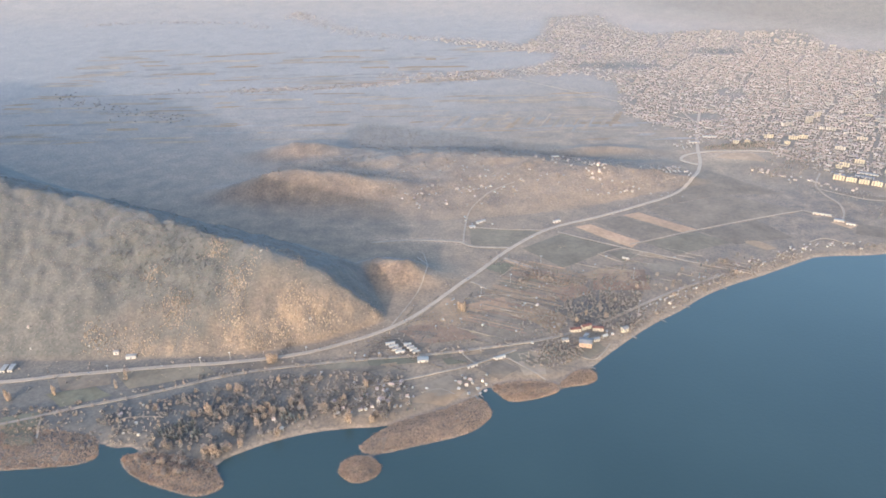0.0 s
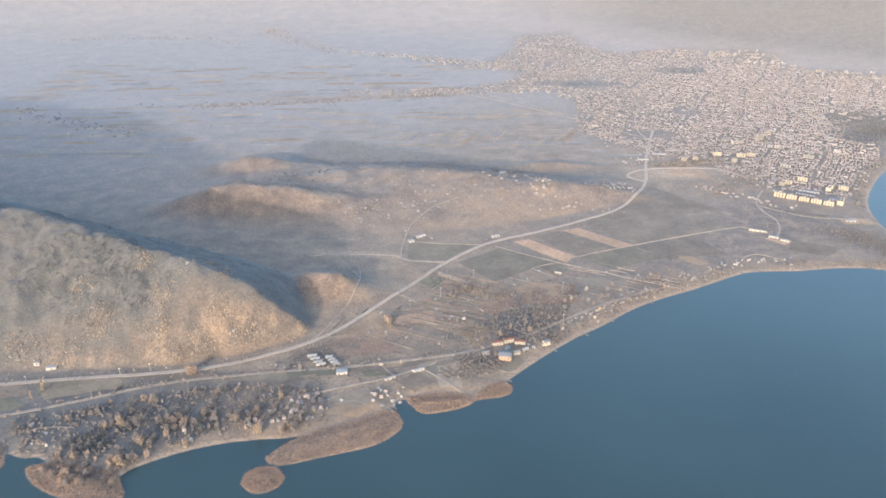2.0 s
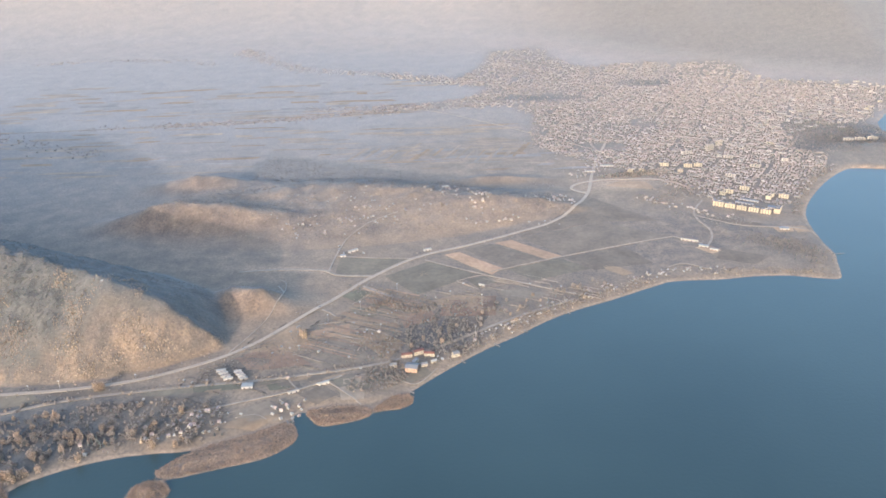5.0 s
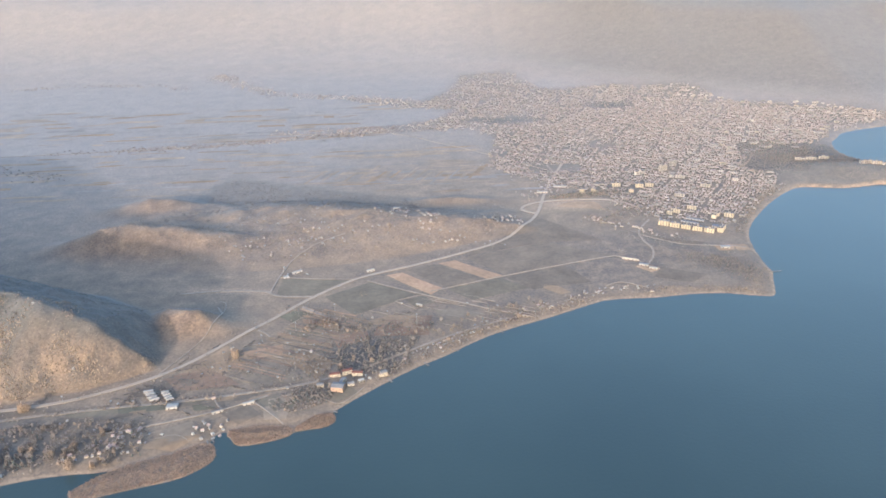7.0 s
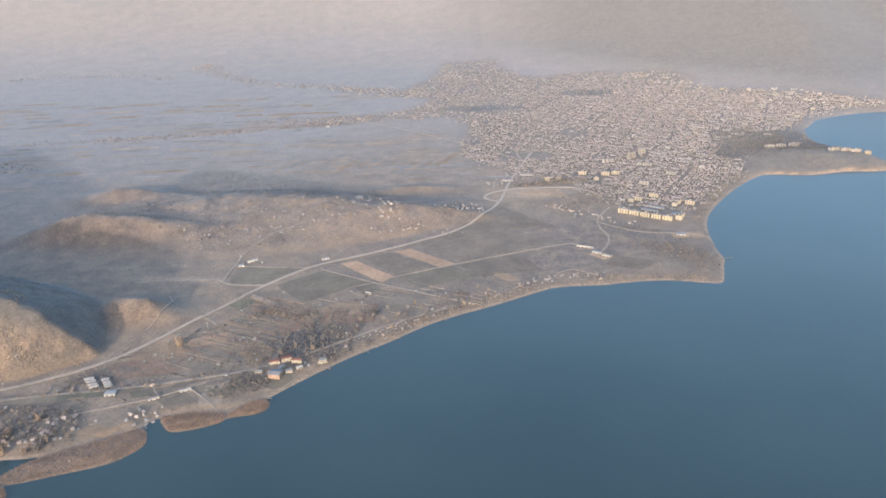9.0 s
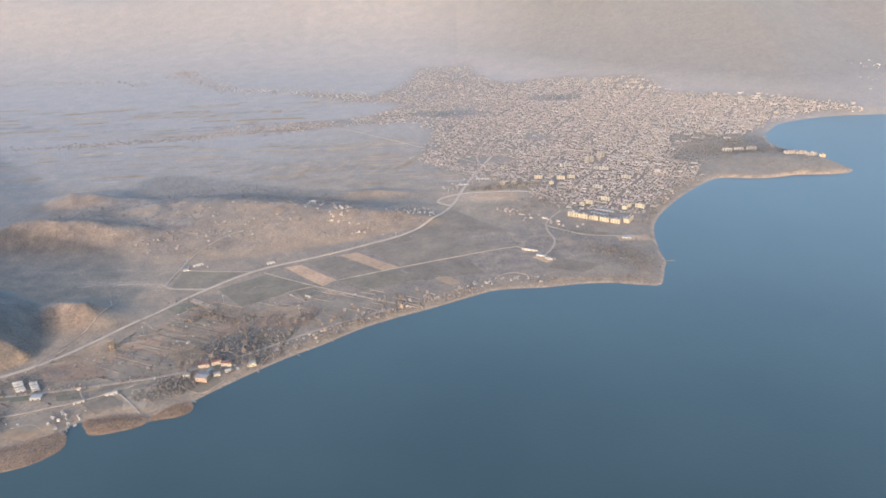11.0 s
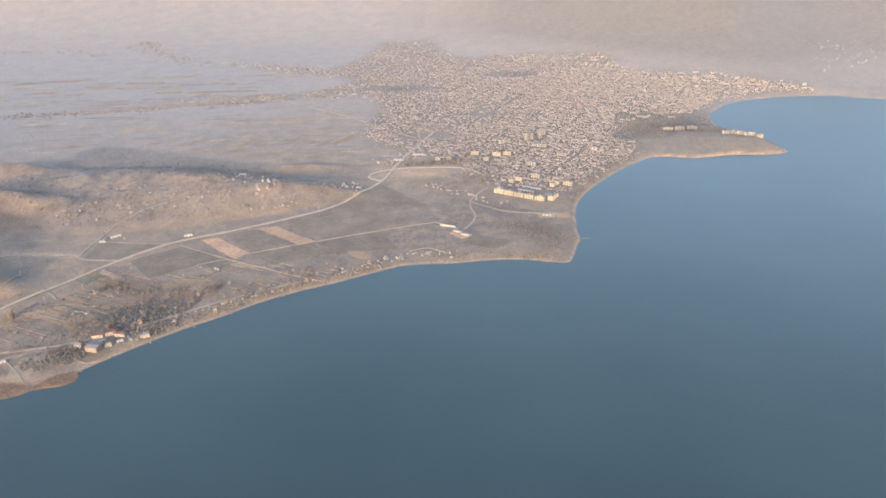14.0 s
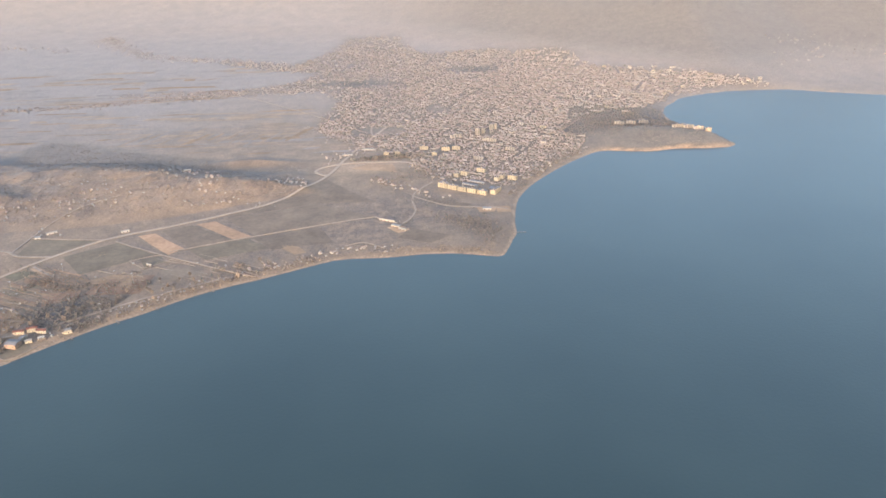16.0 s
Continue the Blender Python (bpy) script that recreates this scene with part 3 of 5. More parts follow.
# long narrow garden strips between the lane and the main road
rnd = random.Random(11)
for k in range(26):
    t = k / 25
    x0, y0 = -8 + 78 * t + rnd.uniform(-6, 10), 716 + 132 * t
    n, w = rnd.uniform(38, 80), rnd.uniform(2.6, 4.4)
    if k % 3 == 0:
        n *= 1.3
    field([(x0, y0), (x0 + 0.91 * n, y0 - 0.42 * n), (x0 + 0.91 * n + w * 0.42, y0 - 0.42 * n + w * 0.91), (x0 + w * 0.42, y0 + w * 0.91)],
          rnd.choice((M_FALLOW, M_DAMP, M_FALLOW, M_RUST, M_STUBBLE, M_PLOUGH)), 0.6, 5)
for k in range(26):
    x0 = rnd.uniform(-20, 330)
    y0 = 700 + 0.42 * x0 + rnd.uniform(0, 90)
    n = rnd.uniform(14, 40)
    ribbon("path", [(x0, y0), (x0 + 0.45 * n, y0 - 0.2 * n), (x0 + 0.9 * n, y0 - 0.43 * n)], rnd.uniform(0.5, 0.9), M_LANE, "pale footpath between garden plots", 0.5, 3)
for k in range(14):
    x0, y0 = -150 + 17 * k + rnd.uniform(-5, 5), 612 + 3.2 * k + rnd.uniform(-6, 6)
    field([(x0, y0), (x0 + rnd.uniform(14, 30), y0 + rnd.uniform(2, 7)), (x0 + 22, y0 + 13), (x0 - 3, y0 + rnd.uniform(6, 10))], rnd.choice((M_FALLOW, M_PLOUGH, M_PASTURE, M_PLOUGH)), cell=6)
for pts, w in (([(169, 870), (202, 886), (228, 876)], 0.8), ([(228, 876), (199, 850), (188, 854), (169, 870)], 0.7), ([(51, 859), (66, 846), (90, 828)], 3.4), ([(43, 811), (63, 837)], 0.9),
               ([(8, 798), (18, 792), (27, 781)], 2.0), ([(228, 874), (260, 860), (302, 835)], 0.9), ([(54, 751), (72, 749), (93, 735)], 1.4), ([(-40, 585), (-22, 590), (-6, 580)], 0.8),
               ([(0, 760), (40, 768), (80, 760)], 1.0), ([(40, 735), (80, 722), (120, 716)], 0.8), ([(-60, 880), (-50, 870), (-44, 830)], 1.0)):
    ribbon("path", pts, w, M_LANE, "pale footpath between garden plots", 0.5, 4)
for k in range(24):
    x0, y0 = -40 + 14 * k + rnd.uniform(-6, 6), 1362 + rnd.uniform(0, 60)
    if 300 < x0:
        continue
    w, n = rnd.uniform(3, 9), rnd.uniform(30, 90)
    field([(x0, y0), (x0 + w, y0), (x0 + w + 0.35 * n, y0 + n), (x0 + 0.35 * n, y0 + n)], rnd.choice((M_STRAW, M_FALLOW, M_DULL, M_STRAW)), 0.7, 20)
# parcels of the wide plain behind the low hill
yy = 1318.0
while yy < 2120:
    d = rnd.uniform(6, 17) * (1 + (yy - 1318) / 900)
    xx = -1000 + rnd.uniform(0, 60)
    end = np.interp(yy, (1318, 1400, 1640, 1850, 2120), (380, 320, 200, 10, 0))
    while xx < end:
        w = rnd.uniform(25, 120)
        if rnd.random() < 0.42 and not 1660 < yy + d / 2 < 1730 and inside_by(WOOD_SHADE, np.array([xx + w / 2]), np.array([yy]))[0] < -10:
            sl = rnd.uniform(-20, 60)
            field([(xx, yy), (xx + w - 3, yy + 2), (xx + w - 3 + sl, yy + d - 2), (xx + sl, yy + d - 3)], rnd.choice((M_STRAW, M_DULL, M_STRAW, M_FALLOW, M_DULL)), 0.5, 30)
        xx += w
    yy += d


# ---- plants ----
def tube(p0, p1, r0, r1, n=5):
    p0, p1 = np.array(p0, float), np.array(p1, float)
    d = (p1 - p0) / np.linalg.norm(p1 - p0)
    s = np.cross(d, (0.3, 0.9, 0.2))
    s /= np.linalg.norm(s)
    t = np.cross(d, s)
    V = [p + r * (math.cos(a) * s + math.sin(a) * t) for p, r in ((p0, r0), (p1, r1)) for a in np.arange(n) * 2 * math.pi / n]
    return np.array(V), [(i, (i + 1) % n, n + (i + 1) % n, n + i) for i in range(n)] + [tuple(range(2 * n - 1, n - 1, -1))]


def gather(pieces):
    V, F, k = [], [], 0
    for v, f in pieces:
        V.append(v)
        F += [tuple(i + k for i in q) for q in f]
        k += len(v)
    return np.vstack(V), F


def leaves(seed, n, shape, size, long=1.0):
    """A crown: many small tilted leaf clumps inside an uneven outline. shape(rs) gives a place in the crown."""
    rs = np.random.RandomState(seed)
    V, F = [], []
    for i in range(n):
        c = shape(rs)
        a = rs.normal(size=3)
        a[2] = abs(a[2]) * 0.8 + 0.2
        a /= np.linalg.norm(a)
        b = np.cross(a, rs.normal(size=3))
        b /= np.linalg.norm(b)
        s = size * rs.uniform(0.6, 1.4)
        V += [c - a * s * long - b * s * 0.3, c + b * s - a * s * 0.1, c + a * s * long, c - b * s * 0.8 + a * s * 0.2]
        F.append((4 * i, 4 * i + 1, 4 * i + 2, 4 * i + 3))
    return np.array(V), F


def round_crown(h, r, low):
    def shape(rs):
        d = rs.normal(size=3)
        d /= np.linalg.norm(d)
        k = rs.uniform(0.25, 1) ** 0.45 * (1 + 0.25 * math.sin(3 * math.atan2(d[1], d[0]) + h))
        return np.array((d[0] * r * k, d[1] * r * k, (h + low) / 2 + d[2] * (h - low) / 2 * k))
    return shape


def column_crown(h, r, low):
    def shape(rs):
        z = rs.uniform(0, 1)
        k = r * math.sin(math.pi * min(1, 0.12 + 0.86 * z)) ** 0.6 * rs.uniform(0.3, 1.05)
        a = rs.uniform(0, 6.283)
        return np.array((k * math.cos(a), k * math.sin(a), low + (h - low) * z))
    return shape


def cone_crown(h, r, low):
    def shape(rs):
        z = rs.uniform(0, 1) ** 1.4
        k = r * (1 - z) * rs.uniform(0.5, 1.1)
        a = rs.uniform(0, 6.283)
        return np.array((k * math.cos(a), k * math.sin(a), low + (h - low) * z))
    return shape


def tree_arrays(kind, seed):
    rs = np.random.RandomState(seed + 50)
    if kind == "bare":
        h, r = 9.0, 3.5
        crown = leaves(seed, 250, round_crown(h, r, 1.6), 0.36, 2.0)
    elif kind == "gold":
        h, r = 10.0, 3.3
        crown = leaves(seed, 270, round_crown(h, r, 1.0), 0.40, 1.8)
    elif kind == "poplar":
        h, r = 13.0, 1.5
        crown = leaves(seed, 140, column_crown(h, r, 1.2), 0.55, 1.6)
    else:
        h, r = 9.5, 2.1
        crown = leaves(seed, 130, cone_crown(h, r, 0.8), 0.6, 1.2)
    wood = [tube((0, 0, -0.4), (0.1, 0, h * 0.35), 0.26, 0.19), tube((0.1, 0, h * 0.35), (0, 0.1, h * 0.86), 0.19, 0.05)]
    for i in range(5):
        a, z = i * 1.26 + rs.uniform(0, 0.6), h * rs.uniform(0.28, 0.55)
        wood.append(tube((0.05, 0, z), (r * 0.7 * math.cos(a), r * 0.7 * math.sin(a), z + h * 0.25), 0.10, 0.03, 4))
    return gather(wood), crown


def mesh_of(name, arrays, mat):
    me = bpy.data.meshes.new(name)
    me.from_pydata(arrays[0].tolist(), [], arrays[1])
    me.materials.append(mat)
    me.update()
    return me


CROWN = {"bare": M_TWIG, "gold": M_GOLD, "poplar": M_GOLD, "pine": M_DARK}
SAY = {"bare": "bare grey-brown winter tree with fine twigs", "gold": "broad tree with dry golden-brown foliage", "poplar": "tall narrow poplar lit golden by low sun", "pine": "dark evergreen tree with a ragged crown"}
TREE_ARR = {(k, s): tree_arrays(k, 10 * i + s) for i, k in enumerate(CROWN) for s in range(3)}
TREE = {}
for (k, s), (wood, crown) in TREE_ARR.items():
    root = tagged(new("tree"), SAY[k], "tree", "lakeside trees")
    for nm, arr, mt in (("trunk", wood, M_BARK), ("crown", crown, CROWN[k])):
        o = new(nm, mesh_of(nm, arr, mt))
        o.parent = root
    TREE[k, s] = root
USED = set()


def plant(kind, x, y, size=1.0):
    s = rnd.randrange(3)
    m = pose(x, y, float(land(x, y)[0]), rz=rnd.uniform(0, 360)) @ Matrix.Diagonal((size, size, size * rnd.uniform(0.85, 1.15), 1))
    if (kind, s) not in USED:
        USED.add((kind, s))
        TREE[kind, s].matrix_basis = m
    else:
        copy_thing(TREE[kind, s], m)


def many(name, label, category, templates, spots, mats):
    """One mesh of many small pieces of the same kind. spots: x, y, z, size, turn, which template."""
    V, F, M, k = [], [], [], 0
    T = [(np.asarray(v), [np.array(q) for q in f], list(mi)) for v, f, mi in templates]
    for x, y, z, s, a, w in spots:
        v, f, mi = T[int(w)]
        c, sn = math.cos(a) * s, math.sin(a) * s
        V.append(np.column_stack([x + v[:, 0] * c - v[:, 1] * sn, y + v[:, 0] * sn + v[:, 1] * c, z + v[:, 2] * s]))
        F += [(q + k).tolist() for q in f]
        M += mi
        k += len(v)
    me = bpy.data.meshes.new(name)
    me.from_pydata(np.vstack(V).tolist(), [], F)
    for m in mats:
        me.materials.append(m)
    me.polygons.foreach_set("material_index", M)
    me.update()
    return tagged(new(name, me), label, category, kind="stuff")


# lakeside wood: golden trees along the shore, clumps further in, two evergreen stands, bare trees between
def dry(x, y, low):
    return float(shore_distance(np.array([x]), np.array([y]))[0]) > low


for x0, y0 in ((-212, 499), (-202, 502), (-188, 504), (-156, 518), (-147, 520), (-133, 524), (-123, 531), (-103, 538), (-77, 541)):
    for i in range(5):
        x, y = x0 + rnd.gauss(0, 5.5), y0 + 3 + rnd.gauss(0, 3)
        if dry(x, y, 3):
            plant(rnd.choice(("gold", "gold", "gold", "bare")), x, y, rnd.uniform(0.8, 1.2))
for x0, y0 in ((-242, 548), (-225, 550), (-216, 552), (-191, 554), (-169, 556), (-151, 562), (-129, 558), (-116, 567), (-212, 585), (-203, 527), (-179, 543)):
    for i in range(4):
        plant(rnd.choice(("gold", "bare", "gold", "bare")), x0 + rnd.gauss(0, 4.5), y0 + rnd.gauss(0, 3.5), rnd.uniform(0.65, 1.0))
for cx, cy, rx, ry, n in ((-250, 527, 20, 13, 46), (-152, 549, 13, 8, 16)):
    for i in range(n):
        a, k = rnd.uniform(0, 6.283), math.sqrt(rnd.random())
        plant("pine", cx + rx * k * math.cos(a), cy + ry * k * math.sin(a), rnd.uniform(0.5, 0.85))
n = 0
while n < 44:
    x, y = rnd.uniform(-276, -205), rnd.uniform(474, 512)
    if inside_by(REED_RINGS[1], np.array([x]), np.array([y]))[0] > 6 or dry(x, y, 5) and y > 488:
        plant(rnd.choice(("bare", "gold", "bare")), x, y, rnd.uniform(0.4, 0.7))
        n += 1
n = 0
while n < 120:
    x, y = rnd.uniform(-335, -45), rnd.uniform(505, 606)
    if not dry(x, y, 5) or y > 0.33 * (x + 363) + 552 or any(inside_by(r, np.array([x]), np.array([y]))[0] > -4 for r in REED_RINGS):
        continue
    plant(rnd.choice(("bare", "bare", "bare", "bare", "gold", "pine")), x, y, rnd.uniform(0.4, 0.75))
    n += 1
for x, y, c in ((-427, 572, 3), (-387, 581, 2), (-331, 592, 1), (-325, 603, 1), (-93, 590, 2), (-6, 735, 4), (-2, 730, 2), (-68, 559, 1)):
    for i in range(c):
        plant("poplar", x + i * 2.4 + rnd.uniform(-0.5, 0.5), y + rnd.uniform(-2, 2), rnd.uniform(0.8, 1.0))
for i in range(5):
    plant("gold", -190 + rnd.uniform(-4, 4), 632 + rnd.uniform(-2, 2), rnd.uniform(0.8, 1.1))
for i in range(70):
    t = rnd.random()
    x = 100 + 250 * t
    plant(rnd.choice(("bare", "bare", "bare", "pine", "bare", "gold")), x + rnd.uniform(-22, 16), 662 + 162 * t ** 0.85 + rnd.uniform(6, 50), rnd.uniform(0.4, 0.7))


def spread(count, sampler, size, kinds, low=1.5):
    """Places for joined trees: kinds are indices of templates."""
    out, X, Y = [], [], []
    for i in range(count):
        x, y = sampler()
        X.append(x), Y.append(y)
    X, Y = np.array(X), np.array(Y)
    Z, D = land(X, Y), shore_distance(X, Y)
    return [(x, y, z, rnd.uniform(*size), rnd.uniform(0, 6.28), rnd.choice(kinds)) for x, y, z, d in zip(X, Y, Z, D) if d > low]


def disc(cx, cy, rx, ry, turn=0.0):
    def f():
        a, k = rnd.uniform(0, 6.283), math.sqrt(rnd.random())
        u, v = rx * k * math.cos(a), ry * k * math.sin(a)
        c, s = math.cos(radians(turn)), math.sin(radians(turn))
        return cx + u * c - v * s, cy + u * s + v * c
    return f


def along(points, width):
    P = curve(points, 6)
    L = np.r_[0, np.cumsum(np.linalg.norm(np.diff(P, axis=0), axis=1))]
    def f():
        s = rnd.uniform(0, L[-1])
        return np.interp(s, L, P[:, 0]) + rnd.gauss(0, width), np.interp(s, L, P[:, 1]) + rnd.gauss(0, width)
    return f


def small_tree(kind, seed, n):
    """A lighter tree for thickets seen from afar: stem and crown."""
    h, r = {"bare": (6.0, 2.4), "gold": (6.0, 2.2), "pine": (7.0, 1.9)}[kind]
    crown = leaves(seed, n, cone_crown(h, r, 0.6) if kind == "pine" else round_crown(h, r, 1.0), 0.75, 1.3)
    return tube((0, 0, -0.5), (0, 0, h * 0.6), 0.2, 0.08, 4), crown


LIGHT = []
for i, (k, mi) in enumerate((("bare", 1), ("bare", 1), ("gold", 2), ("pine", 3))):
    st, cr = small_tree(k, 90 + i, 34)
    v, f = gather([st, cr])
    LIGHT.append((v, f, [0] * len(st[1]) + [mi] * len(cr[1])))
TREE_MATS = [M_BARK, M_TWIG, M_GOLD, M_DARK]
B, G, P = [0, 1], [2], [3]
spots = spread(330, disc(135, 738, 95, 36, 38), (0.25, 0.5), B + B + B + P) + spread(300, along([(150, 672), (235, 750), (320, 812), (420, 866)], 7), (0.25, 0.5), B + B + B + G)
spots += spread(170, disc(90, 650, 34, 22, 40), (0.25, 0.5), B + B + B + G) + spread(260, along([(40, 850), (100, 820), (150, 800), (210, 800)], 11), (0.22, 0.5), B + P)
spots += spread(200, along([(-380, 556), (-300, 583), (-236, 611), (-100, 640), (-20, 650), (60, 670)], 3.5), (0.2, 0.5), B + G)
spots += spread(900, disc(-200, 560, 150, 42, 16), (0.25, 0.6), B + B + B + G) + spread(160, disc(-390, 545, 50, 18), (0.25, 0.5), B + G) + spread(260, disc(-30, 690, 70, 40, 30), (0.15, 0.35), B) + spread(350, disc(70, 745, 80, 60, 40), (0.15, 0.4), B + P)
spots += spread(180, along(ROAD[1:9], 11), (0.18, 0.4), B + G) + spread(80, along(ROAD[8:17], 9), (0.2, 0.4), B)
spots += spread(520, disc(156, 735, 46, 40, -10), (0.22, 0.5), B + B + P) + spread(170, disc(97, 651, 24, 16), (0.22, 0.45), B + P + P) + spread(140, along([(65, 790), (82, 812), (105, 801), (118, 792), (141, 796)], 4), (0.3, 0.6), B + B + G)
many("thicket", "thickets of bare brown trees and hedges beside the lake road", "thicket", LIGHT, spots, TREE_MATS)
spots = spread(330, along([(590, 990), (632, 960), (652, 915)], 18), (0.25, 0.55), B + B + P) + spread(260, along([(682, 1080), (716, 1150), (768, 1232), (826, 1294)], 5), (0.25, 0.5), B + B + P, 4) + spread(200, disc(560, 1060, 70, 26, -30), (0.15, 0.35), B + P) + spread(120, along([(480, 880), (560, 890), (640, 880)], 6), (0.25, 0.45), B + G)
spots += spread(160, disc(560, 985, 90, 40, -25), (0.15, 0.35), B) + spread(140, along([(480, 1150), (540, 1190), (590, 1230)], 18), (0.35, 0.7), B + P)
many("shore_grove", "dark bare grove on the low cape by the lake", "grove", LIGHT, spots, TREE_MATS)
spots = [p for p in spread(5200, disc(955, 1400, 155, 98, -10), (0.16, 0.36), P + B + B, 4) if (p[1] - 1330) / 90 + 0.5 * bumps(p[0], p[1], 30, 2) > rnd.uniform(0, 1)] + spread(1100, disc(912, 1535, 70, 85), (0.25, 0.5), P + P + B) + spread(420, disc(1000, 1530, 48, 60), (0.2, 0.42), P + B)
many("hill_forest", "dark forest covering the back of the lakeside headland", "forest", LIGHT, spots, TREE_MATS)
spots = spread(100, disc(368, 1885, 100, 36), (0.3, 0.55), P + B + B + B) + spread(110, disc(660, 2028, 80, 40), (0.3, 0.55), P + B + B + B) + spread(260, disc(480, 1280, 70, 14, 10), (0.4, 0.7), B + P)
# Small dark trees thicken the band that is mostly the hill's shade.
spots += [p for p in spread(7000, lambda: (rnd.uniform(-250, 360), rnd.uniform(1175, 1450)), (0.15, 0.34), P + B + B) if inside_by(WOOD_SHADE, np.array([p[0]]), np.array([p[1]]))[0] / 30 + 1.1 * bumps(p[0], p[1], 34, 3) > rnd.uniform(0, 1)]
spots += spread(200, along([(-700, 1665), (-300, 1700), (30, 1800)], 12), (0.3, 0.6), B)
many("far_woods", "far dark woods and tree belts on the plain", "woods", LIGHT, spots, TREE_MATS)


# scrub on the hills: small bushes of a few sprays
def bush(seed, n):
    return leaves(seed, n, lambda rs: np.array((rs.normal() * 0.8, rs.normal() * 0.8, rs.uniform(0.2, 1.8))), 0.75, 1.2)


BUSH = []
for i, mi in enumerate((0, 0, 1, 2)):
    v, f = bush(200 + i, 9)
    BUSH.append((v, f, [mi] * len(f)))
W = lambda: (rnd.uniform(-620, -75), rnd.uniform(636, 860))


def on_west(count, kinds, size, test):
    got = []
    X, Y = np.array([W() for _ in range(count)]).T
    Z, R = land(X, Y), ridge_west(X, Y)
    N = bumps(X, Y, 45, 3)
    for x, y, z, r, q in zip(X, Y, Z, R, N):
        if r > 5 and test(x, y, z, q):
            got.append((x, y, z - 0.3, rnd.uniform(*size), rnd.uniform(0, 6.28), rnd.choice(kinds)))
    return got


spots = on_west(20000, [0, 1, 0, 1, 2], (0.18, 0.46), lambda x, y, z, q: q + rnd.uniform(-0.5, 0.5) > -0.25)
spots += on_west(26000, [3, 3, 3, 0], (0.3, 0.62), lambda x, y, z, q: ((x + 305) / 80) ** 2 + ((y - 736) / 52) ** 2 < rnd.uniform(0.2, 1.3) + q)
spots += on_west(12000, [0, 1, 0], (0.25, 0.5), lambda x, y, z, q: x < -330 and z > 55)
many("hill_scrub", "dry brown scrub and small pines on the rocky hillside", "scrub", BUSH, spots, [M_HEATH, M_TWIG, M_DARK])


def rock_slab(seed):
    rs = np.random.RandomState(seed)
    n = 7
    a = np.sort(rs.uniform(0, 6.283, n))
    r0, r1 = rs.uniform(0.7, 1.2, n), rs.uniform(0.3, 0.8, n)
    V = [(r0[i] * math.cos(a[i]) * 0.7, r0[i] * math.sin(a[i]) * 1.5, -0.6) for i in range(n)] + [(r1[i] * math.cos(a[i]) * 0.7, r1[i] * math.sin(a[i]) * 1.5, rs.uniform(0.3, 0.9)) for i in range(n)]
    return np.array(V), [(i, (i + 1) % n, n + (i + 1) % n, n + i) for i in range(n)] + [tuple(range(n, 2 * n))], [0] * (n + 1)


X, Y = np.array([(rnd.uniform(-390, -72), rnd.uniform(638, 760)) for _ in range(13000)]).T
R, N, Z = ridge_west(X, Y), bumps(X, Y, 30, 4), land(X, Y)
lit = np.clip(1.1 - R / 75, 0, 1) * np.clip((X + 400) / 130, 0, 1)
spots = [(x, y, z, rnd.uniform(0.3, 0.8) * (1 + 1.5 * max(q, 0)), rnd.uniform(-0.5, 0.9), rnd.randrange(4)) for x, y, z, r, q, l in zip(X, Y, Z, R, N, lit) if r > 3 and q + rnd.uniform(-0.3, 0.3) > 0.48 - 0.5 * l]
many("rock_outcrops", "warm grey limestone slabs breaking through the hillside", "rocks", [rock_slab(400 + i) for i in range(4)], spots, [M_ROCK])
X, Y = np.array([(rnd.uniform(-320, 380), rnd.uniform(985, 1225)) for _ in range(7000)]).T
keep = (hill_mid(X, Y) + hill(X, Y, -190, 1085, 120, 45, 22, -8) > 3) & (bumps(X, Y, 60, 3) > -0.35)
Z = land(X, Y)
spots = [(x, y, z - 0.2, rnd.uniform(0.3, 0.8), rnd.uniform(0, 6.28), rnd.choice((0, 1, 0, 1, 2))) for x, y, z, k in zip(X, Y, Z, keep) if k]
many("orchard_scrub", "bare orchards and bushes over the low hill", "scrub", BUSH, spots, [M_TWIG, M_GOLD, M_DARK])


# hedges and tussocks between the plots
spots = []
for k in range(70):
    x0 = rnd.uniform(-110, 200)
    y0 = 655 + 0.5 * (x0 + 40) + rnd.uniform(-10, 80)
    n = rnd.uniform(15, 60)
    c, s = rnd.choice(((0.91, -0.42), (0.91, -0.42), (0.42, 0.91), (0.96, 0.28)))
    for i in range(int(n * 1.1)):
        t = rnd.uniform(0, n)
        spots.append((x0 + c * t + rnd.gauss(0, 0.5), y0 + s * t + rnd.gauss(0, 0.5), 0, rnd.uniform(0.25, 0.6), rnd.uniform(0, 6.28), rnd.choice((0, 0, 1, 2))))
Z, D = land([p[0] for p in spots], [p[1] for p in spots]), shore_distance(np.array([p[0] for p in spots]), np.array([p[1] for p in spots]))
spots = [(p[0], p[1], z - 0.1, *p[3:]) for p, z, d in zip(spots, Z, D) if d > 4]
many("hedges", "low dark hedges and weeds between garden plots", "hedge", BUSH, spots, [M_HEATH, M_TWIG, M_DARK])


